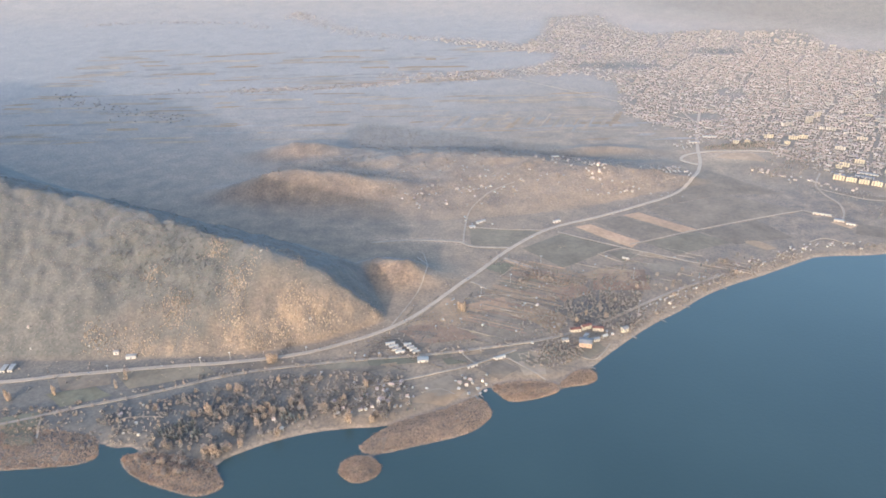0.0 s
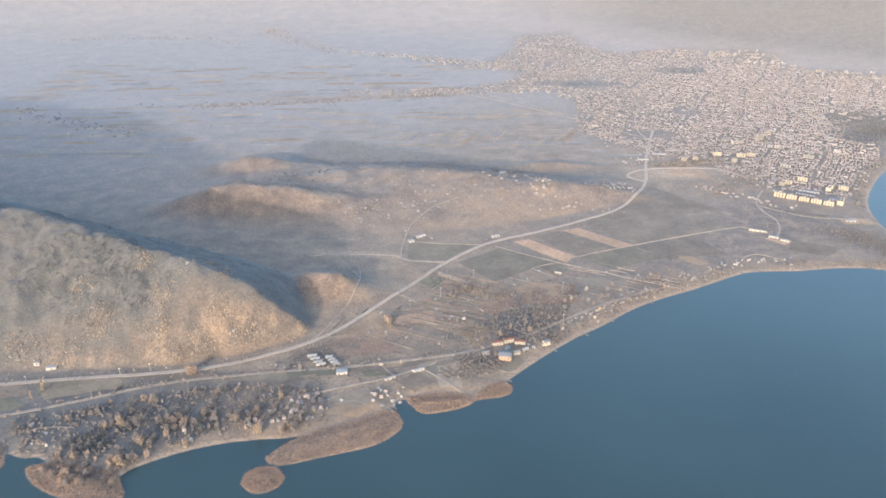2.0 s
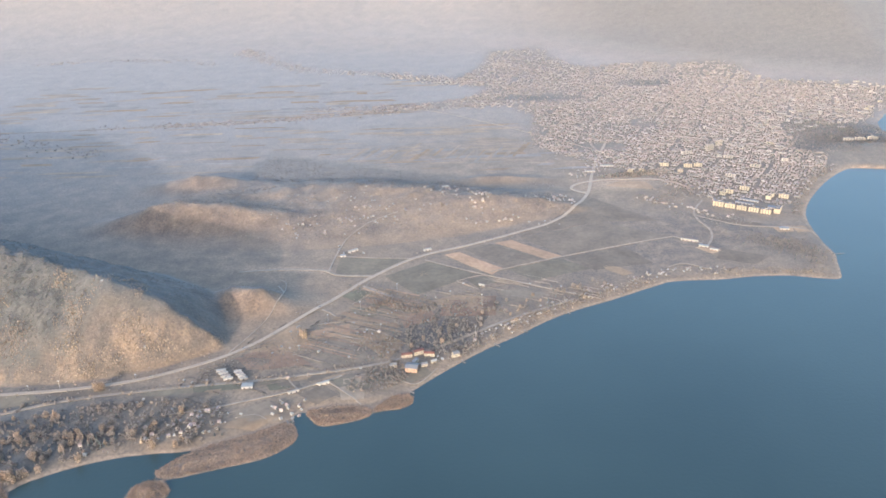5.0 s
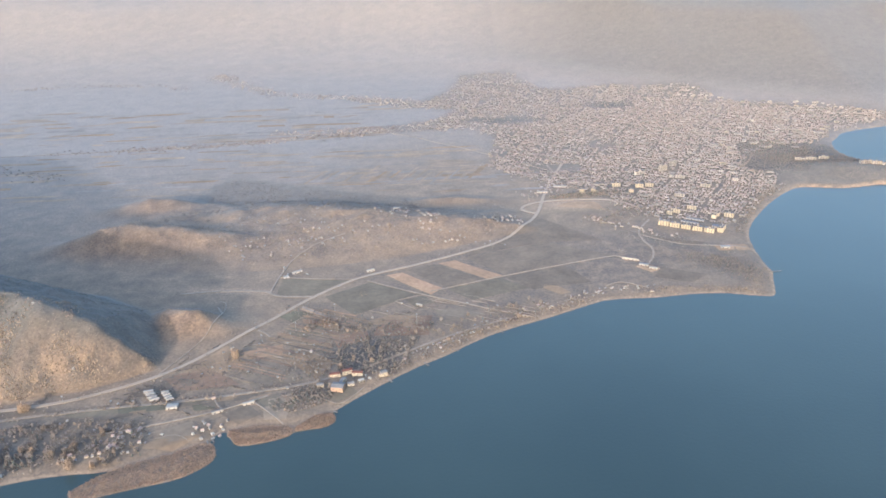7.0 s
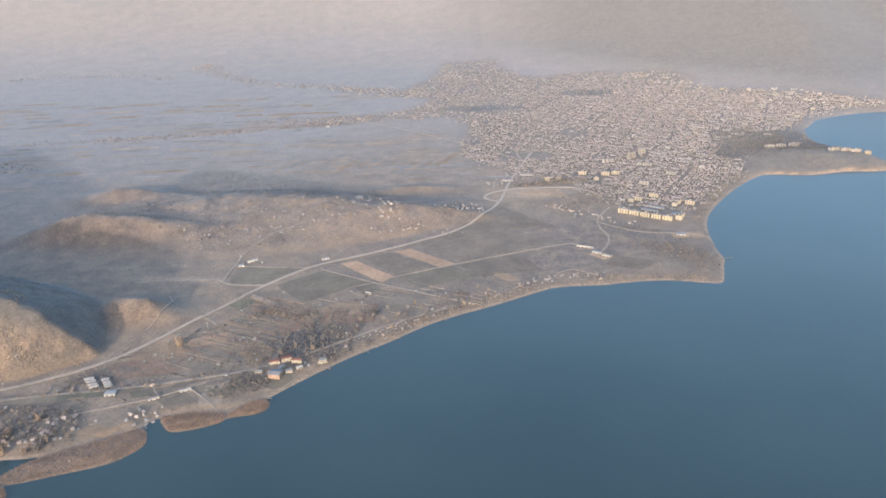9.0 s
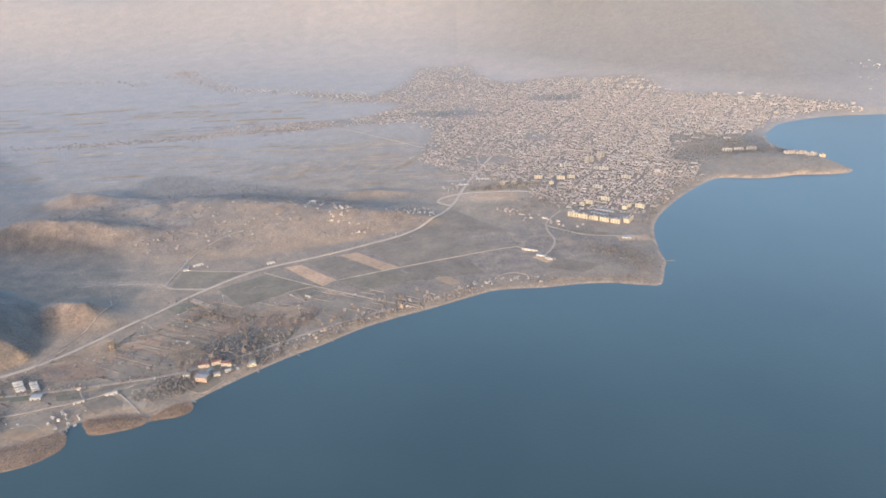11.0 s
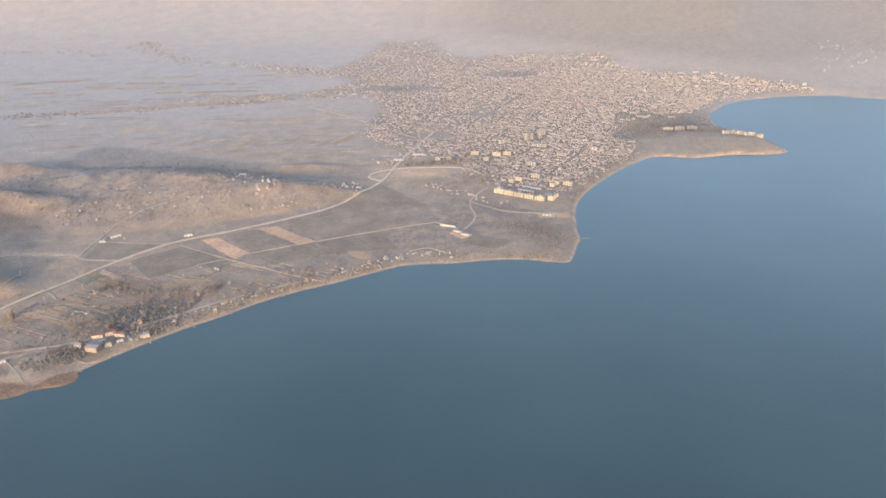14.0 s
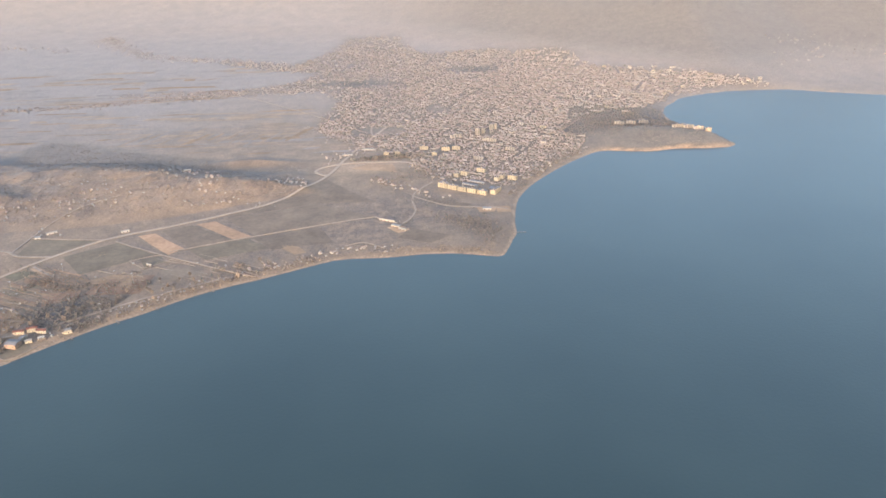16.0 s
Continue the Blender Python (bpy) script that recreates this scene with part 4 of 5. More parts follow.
# reed beds: upright dry blades in dense tufts
def reed_tuft(seed):
    rs = np.random.RandomState(seed)
    V, F = [], []
    for i in range(7):
        x, y, a, h = rs.normal() * 0.7, rs.normal() * 0.7, rs.uniform(0, 6.28), rs.uniform(1.0, 1.9)
        c, s = 0.28 * math.cos(a), 0.28 * math.sin(a)
        lx, ly = rs.normal() * 1.3, rs.normal() * 1.3
        V += [(x - c, y - s, -0.2), (x + c, y + s, -0.2), (x + c * 0.7 + lx, y + s * 0.7 + ly, h), (x - c * 0.7 + lx, y - s * 0.7 + ly, h * 0.9)]
        F.append((4 * i, 4 * i + 1, 4 * i + 2, 4 * i + 3))
    return np.array(V), F


TUFT = [(*reed_tuft(300 + i), [0] * 7) for i in range(3)]
for ring, many_n in zip(REED_RINGS, (4000, 4000, 1300, 5000, 1800, 1200)):
    lo, hi = ring.min(0), ring.max(0)
    X, Y = lo[0] + (hi[0] - lo[0]) * np.random.rand(many_n), lo[1] + (hi[1] - lo[1]) * np.random.rand(many_n)
    D = inside_by(ring, X, Y)
    Z = land(X, Y)
    spots = [(x, y, z, rnd.uniform(0.4, 0.65) * (1.2 if d < 3 else 0.9), rnd.uniform(0, 6.28), rnd.randrange(3)) for x, y, z, d in zip(X, Y, Z, D) if d > 0.3]
    many("reed_bed", "rust-brown dry reed bed standing in shallow water", "reeds", TUFT, spots, [M_REED])


# ---- buildings ----
def part(name, bm, mat, parent, label=""):
    me = bpy.data.meshes.new(name)
    bm.to_mesh(me)
    bm.free()
    me.materials.append(mat)
    o = new(name, me)
    o.parent = parent
    return tagged(o, label) if label else o


def box(x0, y0, z0, x1, y1, z1, bevel=0.0):
    bm = bmesh.new()
    bmesh.ops.create_cube(bm, size=1)
    for v in bm.verts:
        v.co = Vector(((x0 + x1) / 2 + v.co.x * (x1 - x0), (y0 + y1) / 2 + v.co.y * (y1 - y0), (z0 + z1) / 2 + v.co.z * (z1 - z0)))
    if bevel:
        bmesh.ops.bevel(bm, geom=bm.edges[:], offset=bevel, segments=1, affect='EDGES')
    return bm


def prism(profile, x0, x1):
    """A profile in y, z drawn along x."""
    bm = bmesh.new()
    a = [bm.verts.new((x0, y, z)) for y, z in profile]
    b = [bm.verts.new((x1, y, z)) for y, z in profile]
    n = len(profile)
    bm.faces.new(a[::-1]), bm.faces.new(b)
    for i in range(n):
        bm.faces.new((a[i], a[(i + 1) % n], b[(i + 1) % n], b[i]))
    bmesh.ops.recalc_face_normals(bm, faces=bm.faces[:])
    return bm


WINDOW_MESH = {}


def window(parent, w, h, x, y, z, rz=0.0, deep=0.12, name="window"):
    """A dark pane standing a little out of the wall; alike panes share one mesh."""
    key = (round(w, 2), round(h, 2), name)
    if key not in WINDOW_MESH:
        bm = box(-w / 2, -deep / 2, -h / 2, w / 2, deep / 2, h / 2, 0.03)
        me = bpy.data.meshes.new(name)
        bm.to_mesh(me)
        bm.free()
        me.materials.append(M_PANE)
        WINDOW_MESH[key] = me
    o = new(name, WINDOW_MESH[key])
    o.parent = parent
    o.matrix_basis = pose(x, y, z, rz=rz)
    return o


def house(w, d, h, rise, roof, wall, label, chimney=True, name="house"):
    """A gabled house: walls to the gable, two-sided roof with eaves, chimney, door and windows. Its front looks to -y."""
    root = tagged(new(name), label, name, "houses by the lake")
    part("wall", prism([(-d / 2, -1.0), (d / 2, -1.0), (d / 2, h), (0, h + rise), (-d / 2, h)], -w / 2, w / 2), wall, root)
    e, t = 0.45, 0.22
    k = rise / (d / 2)
    top = part("roof", prism([(-d / 2 - e, h - e * k), (0, h + rise), (d / 2 + e, h - e * k), (d / 2 + e, h - e * k + t), (0, h + rise + t * 1.2), (-d / 2 - e, h - e * k + t)], -w / 2 - 0.4, w / 2 + 0.4), roof, root)
    if chimney:
        part("chimney", box(w * 0.2, d * 0.12, h + rise * 0.4, w * 0.2 + 0.5, d * 0.12 + 0.5, h + rise + 0.7, 0.05), M_WALL, top)
    for sx in (-0.28, 0.28):
        window(root, 0.9, 1.0, sx * w, -d / 2, h * 0.62)
        window(root, 0.9, 1.0, w / 2 * (1 if sx > 0 else -1), 0, h * 0.62, 90)
    window(root, 0.8, 1.6, 0, -d / 2, 0.85, name="door")
    return root


HOUSES = [house(6.5, 5.5, 3.6, 1.9, M_TILE, M_PLASTER, "pale rendered house with a red-brown tiled roof"),
          house(5.0, 4.6, 3.0, 1.6, M_FLAT, M_PLASTER, "small pale cottage with a grey roof", name="cottage"),
          house(8.5, 5.5, 4.6, 1.8, M_TILE, M_CREAM, "two-storey cream house with a clay tile roof", name="villa"),
          house(4.2, 3.6, 2.4, 1.0, M_WHITE, M_PLASTER, "little white garden hut with a sheet roof", False, "hut")]
HUSED = set()


def put_house(k, x, y, rz=0.0, s=1.0):
    m = pose(x, y, float(land(x, y)[0]), rz=rz) @ Matrix.Scale(s, 4)
    if k in HUSED:
        return copy_thing(HOUSES[k], m)
    HUSED.add(k)
    HOUSES[k].matrix_basis = m
    return HOUSES[k]


rnd = random.Random(21)
HOME_A = ((-113, 553, 1), (-102, 554, 1), (-78, 571, 0),
          (-68, 595, 2), (-63, 563, 1), (-72, 588, 1),
          (-60, 600, 0), (-90, 600, 1), (-150, 560, 1),
          (-170, 545, 0), (-160, 533, 3), (-120, 570, 0),
          (-304, 534, 1), (-292, 540, 3), (-298, 526, 3),
          (-284, 524, 1), (-311, 551, 0), (-330, 556, 1),
          (-280, 560, 0), (-265, 570, 1), (-295, 565, 3),
          (-447, 664, 0), (-440, 647, 1), (-372, 648, 1),
          (-381, 650, 3), (-350, 645, 0))
HOME_B = ((-160, 684, 1), (-5, 590, 1), (2, 596, 0),
          (8, 600, 1), (-8, 602, 3), (18, 604, 0),
          (-2, 611, 1), (12, 593, 3), (22, 612, 1),
          (-35, 590, 3), (-100, 645, 3), (-110, 650, 1),
          (-3, 651, 2), (82, 743, 0), (75, 738, 1),
          (68, 747, 3), (166, 690, 2), (128, 971, 2),
          (-63, 1009, 1), (-61, 1048, 0), (-50, 1048, 3),
          (-40, 1052, 1), (12, 962, 3), (3, 975, 1),
          (2, 985, 3), (40, 960, 3))
HOME_C = ((232, 740, 1), (190, 722, 0), (198, 735, 1),
          (96, 698, 1), (102, 703, 0), (150, 690, 1),
          (155, 684, 3), (-218, 737, 3), (30, 640, 1),
          (70, 668, 1), (178, 862, 3), (262, 858, 3),
          (300, 850, 1), (-30, 700, 3), (55, 690, 1),
          (20, 702, 3), (350, 1128, 1), (356, 1140, 0),
          (340, 1150, 1), (165, 1208, 0), (90, 1195, 1),
          (120, 1200, 3))
for x, y, k in HOME_A + HOME_B + HOME_C:
    put_house(k, x, y, rnd.choice((0, -25, 20, 70)) + rnd.uniform(-8, 8), rnd.uniform(0.55, 0.8))
# the row of summer houses behind the beach
SHORE_ROW = curve([(152, 672), (205, 716), (277, 777), (317, 803), (357, 825), (418, 861), (446, 873), (504, 876), (545, 883)], 6)
L = np.r_[0, np.cumsum(np.linalg.norm(np.diff(SHORE_ROW, axis=0), axis=1))]
for i in range(84):
    s = L[-1] * (0.16 + 0.80 * rnd.random())
    x, y = np.interp(s, L, SHORE_ROW[:, 0]) + rnd.uniform(-14, 2), np.interp(s, L, SHORE_ROW[:, 1]) + rnd.uniform(5, 24)
    put_house(rnd.choice((0, 1, 1, 3, 2)), x, y, 36 + rnd.uniform(-12, 12), rnd.uniform(0.42, 0.68))
# huts over the low hill
for cx, cy, rx, ry, c in ((30, 1068, 45, 14, 22), (205, 1120, 30, 45, 26), (330, 1150, 40, 22, 26), (-90, 1050, 60, 22, 10), (120, 1180, 120, 16, 16), (-20, 1150, 110, 30, 16), (250, 1068, 60, 20, 14), (60, 1100, 120, 30, 20), (-40, 1030, 70, 20, 10)):
    for i in range(c):
        put_house(rnd.choice((1, 3, 0)), rnd.gauss(cx, rx * 0.5), rnd.gauss(cy, ry * 0.5), rnd.uniform(-40, 40), rnd.uniform(0.5, 0.78))
for i in range(26):
    x = rnd.uniform(-25, 170)
    put_house(rnd.choice((3, 1, 1)), x, 700 + 0.45 * x + rnd.uniform(4, 70), rnd.uniform(-40, 40), rnd.uniform(0.45, 0.7))
for i in range(34):
    t = rnd.random()
    put_house(rnd.choice((1, 0, 0, 2)), 452 + 135 * t + rnd.gauss(0, 5), 1176 - 108 * t + rnd.gauss(0, 7), rnd.uniform(-45, -30), rnd.uniform(0.5, 0.75))
# the hamlet among the trees at the small bay
for x, y in ((-110, 560), (-94, 558), (-89, 559), (-70, 571), (-58, 564), (-53, 579), (-61, 598), (-62, 589), (-71, 596), (-82, 589), (-84, 563), (-75, 574), (-144, 611), (-139, 616), (-86, 649)):
    put_house(rnd.choice((0, 2, 1)), x, y, 15 + rnd.uniform(-10, 10), rnd.uniform(0.6, 0.85))
for i in range(24):
    put_house(rnd.choice((1, 0, 1, 3)), rnd.gauss(-76, 18), rnd.gauss(582, 12), rnd.choice((15, -25, 70)) + rnd.uniform(-10, 10), rnd.uniform(0.42, 0.62))
for x, y in ((-4, 599), (1, 607), (6, 604), (13, 592), (20, 590), (21, 599), (4, 584), (15, 586)):
    put_house(rnd.choice((1, 3, 0)), x, y, rnd.choice((-35, 50)) + rnd.uniform(-8, 8), rnd.uniform(0.6, 0.85))


def shed(w, d, h, roof, wall, label, pitch=0.8):
    """A long low building with a shallow roof, doors in its front and skylights along the roof."""
    root = tagged(new("shed"), label, "shed", "sheds and halls")
    part("wall", box(-w / 2, -d / 2, -1, w / 2, d / 2, h), wall, root)
    part("roof", prism([(-d / 2 - 0.3, h), (d / 2 + 0.3, h), (d / 2 + 0.3, h + 0.15), (0, h + pitch), (-d / 2 - 0.3, h + 0.15)], -w / 2 - 0.3, w / 2 + 0.3), roof, root)
    for i in range(max(1, int(w / 5))):
        window(root, 1.6, h * 0.6, -w / 2 + (i + 0.5) * w / max(1, int(w / 5)), -d / 2, h * 0.32, name="door")
    return root


def place(root, x, y, rz=0.0):
    root.matrix_basis = pose(x, y, float(land(x, y)[0]), rz=rz)
    return root


for k in range(4):
    place(shed(9.5, 2.8, 2.2, M_WHITE if k != 2 else M_FLAT, M_WALL, "long pale poultry shed with a sheet roof", 0.8), -76 + 3.8 * k, 666 - 4.9 * k, 14)
    place(shed(7.5, 2.6, 2.2, M_WHITE if k != 1 else M_FLAT, M_WALL, "short pale poultry shed with a sheet roof", 0.8), -58 + 3.2 * k, 664 - 4.4 * k, 14)
SHEDS_A = ((-41, 637, 12, 8, 5, M_WHITE, "white flat-roofed depot beside the lane"), (-336, 642, 11, 6, 8, M_WHITE, "white workshop at the foot of the hill"), (-352, 645, 6, 4, 8, M_FLAT, "small grey workshop at the foot of the hill"),
          (-455, 621, 5, 13, 5, M_WHITE, "glass greenhouse with a pale roof beside the road"), (-448, 622, 5, 13, 5, M_WHITE, "glass greenhouse with a pale roof beside the road"), (12, 951, 8, 6, 20, M_WHITE, "bright white farm building with a flat roof"),
          (24, 968, 16, 4, 38, M_WHITE, "long low cowshed with a pale roof"), (36, 640, 12, 3.5, 28, M_WHITE, "long white-roofed boat shed by the lane"), (8, 626, 12, 3, 28, M_FLAT, "long grey boat shed by the lane"),
          (128, 968, 12, 4, 28, M_WHITE, "white roadside filling station with a flat canopy"), (496, 986, 26, 2.2, -24, M_WHITE, "long white greenhouse at the edge of the field"))
SHEDS_B = ((510, 965, 14, 6, -28, M_WHITE, "white walled yard building near the cape"), (520, 952, 12, 4, -28, M_WHITE, "white walled yard building near the cape"), (620, 1128, 30, 6, -31, M_BLUE, "long hall with a blue-grey sheet roof"),
          (632, 1140, 30, 6, -31, M_BLUE, "long hall with a blue-grey sheet roof"), (655, 1108, 12, 10, -31, M_BLUE, "square hall with a blue-grey sheet roof"), (440, 1330, 26, 7, -5, M_WHITE, "long pale warehouse beside the main road"),
          (405, 1300, 20, 6, 0, M_FLAT, "long grey warehouse beside the main road"), (150, 1196, 12, 5, 10, M_WHITE, "white building on the crest of the hill"), (201, 855, 9, 2.0, -28, M_WHITE, "low white walled enclosure in the field"),
          (641, 1022, 14, 7, -8, M_WHITE, "pale beach pavilion with a flat roof"))
for x, y, w, d, rz, roof, lab in SHEDS_A + SHEDS_B:
    place(shed(w * 0.9, d * 0.85, 2.4, roof, M_WALL, lab, 0.5 if d > 5 else 0.9), x, y, rz)


def block(w, d, floors, wall, label, tall=1.95):
    """A flat-roofed block of flats with rows of windows, balcony bands and a parapet."""
    root = tagged(new("apartment_block"), label, "apartment block", "blocks of flats")
    h = floors * tall + 0.6
    part("wall", box(-w / 2, -d / 2, -1, w / 2, d / 2, h), wall, root)
    top = part("roof", box(-w / 2 - 0.2, -d / 2 - 0.2, h, w / 2 + 0.2, d / 2 + 0.2, h + 0.35, 0.06), M_FLAT, root)
    for i, u in enumerate((-0.42, -0.14, 0.14, 0.42)):
        part("bay", box(u * w - w * 0.075, -d / 2 - 1.7, -1, u * w + w * 0.075, -d / 2 - 0.01, h + (1.0 if i % 2 else 0.5), 0.05), wall, root)
    part("stair_head", box(-w * 0.12, -1, h + 0.35, w * 0.1, 1.2, h + 1.7, 0.05), wall, top)
    n = max(2, int(w / 3.6))
    for f in range(floors):
        z = 1.3 + f * tall
        for i in range(n):
            window(root, 1.3, 1.25, -w / 2 + (i + 0.5) * w / n, -d / 2, z)
        if f:
            part("balcony", box(-w * 0.30, -d / 2 - 0.7, z - 0.95, w * 0.30, -d / 2, z - 0.45, 0.03), wall, root)
    # Tall dark panes stand in for the shaded recesses between the bays.
    for u in (-0.28, 0.0, 0.28):
        window(root, w * 0.075, h * 0.86, u * w, -d / 2 - 0.02, h * 0.5, name="recess_shade")
    for sx in (-1, 1):
        for f in range(0, floors, 2):
            window(root, 1.0, 1.0, sx * w / 2, 0, 1.3 + f * tall, 90)
    return root


PROTO = [block(17, 8, 5, M_CREAM, "five-storey cream block of flats lit by low sun", 1.45), block(12, 9, 4, M_CREAM, "four-storey cream block of flats"),
         block(10, 9, 8, M_WALL, "tall pale block of flats above the town roofs"), block(24, 7, 4, M_WALL, "long pale four-storey block of flats")]
BUSED = set()


def put_block(k, x, y, rz, s=0.86):
    m = pose(x, y, float(land(x, y)[0]), rz=rz) @ Matrix.Scale(s, 4)
    if k in BUSED:
        return copy_thing(PROTO[k], m)
    BUSED.add(k)
    PROTO[k].matrix_basis = m


BLOCK_ROW = ((0, 578, 1122, -31), (0, 593, 1113, -31), (0, 608, 1104, -31), (0, 623, 1095, -31), (0, 638, 1086, -31), (1, 655, 1088, 59), (1, 662, 1099, 59), (1, 600, 1172, -31), (0, 612, 1180, -31), (0, 642, 1193, -31), (1, 664, 1148, 59), (1, 672, 1158, 59), (0, 690, 1152, -31))
BLOCK_HIGH = ((1, 476, 1298, -6), (1, 496, 1300, -6), (0, 543, 1327, -6), (1, 562, 1291, -6), (0, 583, 1318, -14), (0, 602, 1322, -14), (2, 646, 1414, -20), (2, 656, 1422, -20), (2, 674, 1446, -20), (2, 682, 1452, -20), (3, 601, 1396, 18), (3, 670, 1367, -20), (3, 640, 1260, -25), (3, 700, 1310, -25))
BLOCK_AT = BLOCK_ROW + BLOCK_HIGH
for k, x, y, rz in BLOCK_AT:
    put_block(k, x, y, rz, 0.92 if k == 0 else 0.84)


def far_block(w, d, floors, wall, label):
    """A plain block of flats seen from far: one band of windows for each floor."""
    root = tagged(new("apartment_block"), label, "apartment block", "far blocks of flats")
    h = floors * 1.95 + 0.6
    part("wall", box(-w / 2, -d / 2, -1, w / 2, d / 2, h), wall, root)
    part("roof", box(-w / 2 - 0.2, -d / 2 - 0.2, h, w / 2 + 0.2, d / 2 + 0.2, h + 0.35, 0.06), M_FLAT, root)
    for f in range(floors):
        window(root, w * 0.86, 0.8, 0, -d / 2, 1.3 + f * 1.95, name="window_band")
    return root


FAR_BLOCK = [far_block(17, 8, 4, M_CREAM, "cream block of flats in the far quarter"), far_block(24, 7, 3, M_WALL, "long pale block of flats in the far quarter"),
             far_block(12, 8, 4, M_WALL, "square pale block of flats in the far quarter"), far_block(30, 8, 3, M_WALL, "very long pale hall by the bay")]
FUSED = set()


def put_far(k, x, y, rz, s=0.7):
    m = pose(x, y, float(land(x, y)[0]), rz=rz) @ Matrix.Scale(s, 4)
    if k in FUSED:
        return copy_thing(FAR_BLOCK[k], m)
    FUSED.add(k)
    FAR_BLOCK[k].matrix_basis = m


for i in range(130):
    t = rnd.random()
    x, y = 700 + 430 * t + rnd.gauss(0, 30), 1400 + 480 * t + rnd.gauss(0, 60)
    if float(shore_distance(np.array([x]), np.array([y]))[0]) > 25 and ((x - 935) / 130) ** 2 + ((y - 1440) / 110) ** 2 > 1:
        put_far(rnd.choice((0, 1, 2, 3, 1, 2)), x, y, -25 + rnd.uniform(-12, 12), rnd.uniform(0.5, 0.85))
for x, y in ((1060, 1960), (1085, 1950), (1120, 1945), (1160, 1925), (1200, 1870), (1230, 1845), (1330, 1790), (1080, 1700), (1100, 1720), (1140, 1760), (1000, 1985), (960, 2040), (900, 2080)):
    put_far(rnd.choice((0, 1, 2)), x, y, rnd.uniform(-20, 10), 0.85)
for x, y, k, rz in ((926, 1450, 3, -18), (950, 1455, 3, -12), (975, 1458, 3, -8), (1022, 1392, 3, 4), (1042, 1388, 3, 4), (1060, 1382, 3, 4), (1074, 1368, 1, 0), (1036, 1402, 1, 4)):
    put_block(k, x, y, rz, 0.9)

# the lakeside hotel: yellow wings with red roofs, brick main house
for x, y, w, d, h, rz, roof, wall, lab in ((117, 690, 15, 5.5, 5, 10, M_RED, M_CREAM, "yellow hotel wing with a red tiled roof"), (129, 695, 14, 5.5, 6, 24, M_RED, M_CREAM, "yellow hotel wing with a red tiled roof"),
                                           (141, 692, 15, 5.5, 5, -6, M_RED, M_CREAM, "yellow hotel wing with a red tiled roof"), (127, 679, 4.5, 11, 3.5, -30, M_FLAT, M_CREAM, "covered hotel passage with a grey roof"),
                                           (124, 664, 17, 14, 7, -10, M_FLAT, M_CRATE, "brick-red hotel house with a grey roof"), (136, 672, 9, 5, 4, 20, M_FLAT, M_CREAM, "cream guest house beside the hotel"),
                                           (146, 679, 8, 4, 3, 30, M_WHITE, M_CREAM, "low white-roofed beach house"), (104, 671, 9, 6, 4, 10, M_FLAT, M_CREAM, "small grey-roofed annexe of the hotel"), (169, 692, 9, 7, 5, 30, M_FLAT, M_CREAM, "cream villa with a grey roof by the beach")):
    place(house(w * 0.75, d * 0.75, h * 0.8, 1.0, roof, wall, lab, False, "hotel"), x, y, rz)


# ---- town and villages ----
def far_house(w, d, h, rise, roof_index):
    v, f, mi = [], [], []
    wall = [(-w / 2, -d / 2, -1), (w / 2, -d / 2, -1), (w / 2, d / 2, -1), (-w / 2, d / 2, -1), (-w / 2, -d / 2, h), (w / 2, -d / 2, h), (w / 2, d / 2, h), (-w / 2, d / 2, h), (-w / 2, 0, h + rise), (w / 2, 0, h + rise)]
    f += [(0, 1, 5, 4), (2, 3, 7, 6), (1, 2, 6, 9, 5), (3, 0, 4, 8, 7)]
    mi += [0] * 4
    e, k = 0.4, rise / (d / 2)
    z = h - e * k + 0.12
    roof = [(-w / 2 - e, -d / 2 - e, z), (w / 2 + e, -d / 2 - e, z), (w / 2 + e, 0, h + rise + 0.12), (-w / 2 - e, 0, h + rise + 0.12), (w / 2 + e, d / 2 + e, z), (-w / 2 - e, d / 2 + e, z)]
    f += [(10, 11, 12, 13), (13, 12, 14, 15)]
    mi += [roof_index] * 2
    pane = []
    for sx in (-0.25, 0.25):
        b = 16 + len(pane)
        pane += [(sx * w - 0.5, -d / 2 - 0.06, h * 0.45), (sx * w + 0.5, -d / 2 - 0.06, h * 0.45), (sx * w + 0.5, -d / 2 - 0.06, h * 0.8), (sx * w - 0.5, -d / 2 - 0.06, h * 0.8)]
        f.append((b, b + 1, b + 2, b + 3))
        mi.append(3)
    return np.array(wall + roof + pane), f, mi


FAR = [far_house(8, 5.5, 3.6, 1.7, 1), far_house(7, 5, 3.0, 1.5, 1), far_house(10, 6, 4.4, 1.6, 1), far_house(8.5, 6, 4.8, 0.5, 2), far_house(14, 6, 5.4, 0.4, 2)]
FAR_MATS = [M_WALL, M_TILE, M_FLAT, M_PANE]
rnd = random.Random(33)
X, Y = [], []
turn = radians(-27)
for i in range(-300, 300):
    for j in range(-235, 235):
        if (i % 17 == 0 or j % 7 == 0) and rnd.random() < 0.8:
            continue
        u, v = i * 5.2 + rnd.uniform(-1.2, 1.2), j * 5.9 + rnd.uniform(-0.5, 0.5)
        X.append(640 + u * math.cos(turn) - v * math.sin(turn))
        Y.append(1750 + u * math.sin(turn) + v * math.cos(turn))
X, Y = np.array(X), np.array(Y)
X, Y = X + 24 * bumps(X, Y, 200, 2), Y + 28 * bumps(X + 900, Y, 220, 2)
near = (X > -90) & (X < 1380) & (Y > 1080) & (Y < 2620)
X, Y = X[near], Y[near]
D, S = inside_by(TOWN, X, Y), shore_distance(X, Y)
Q = bumps(X, Y, 70, 3)
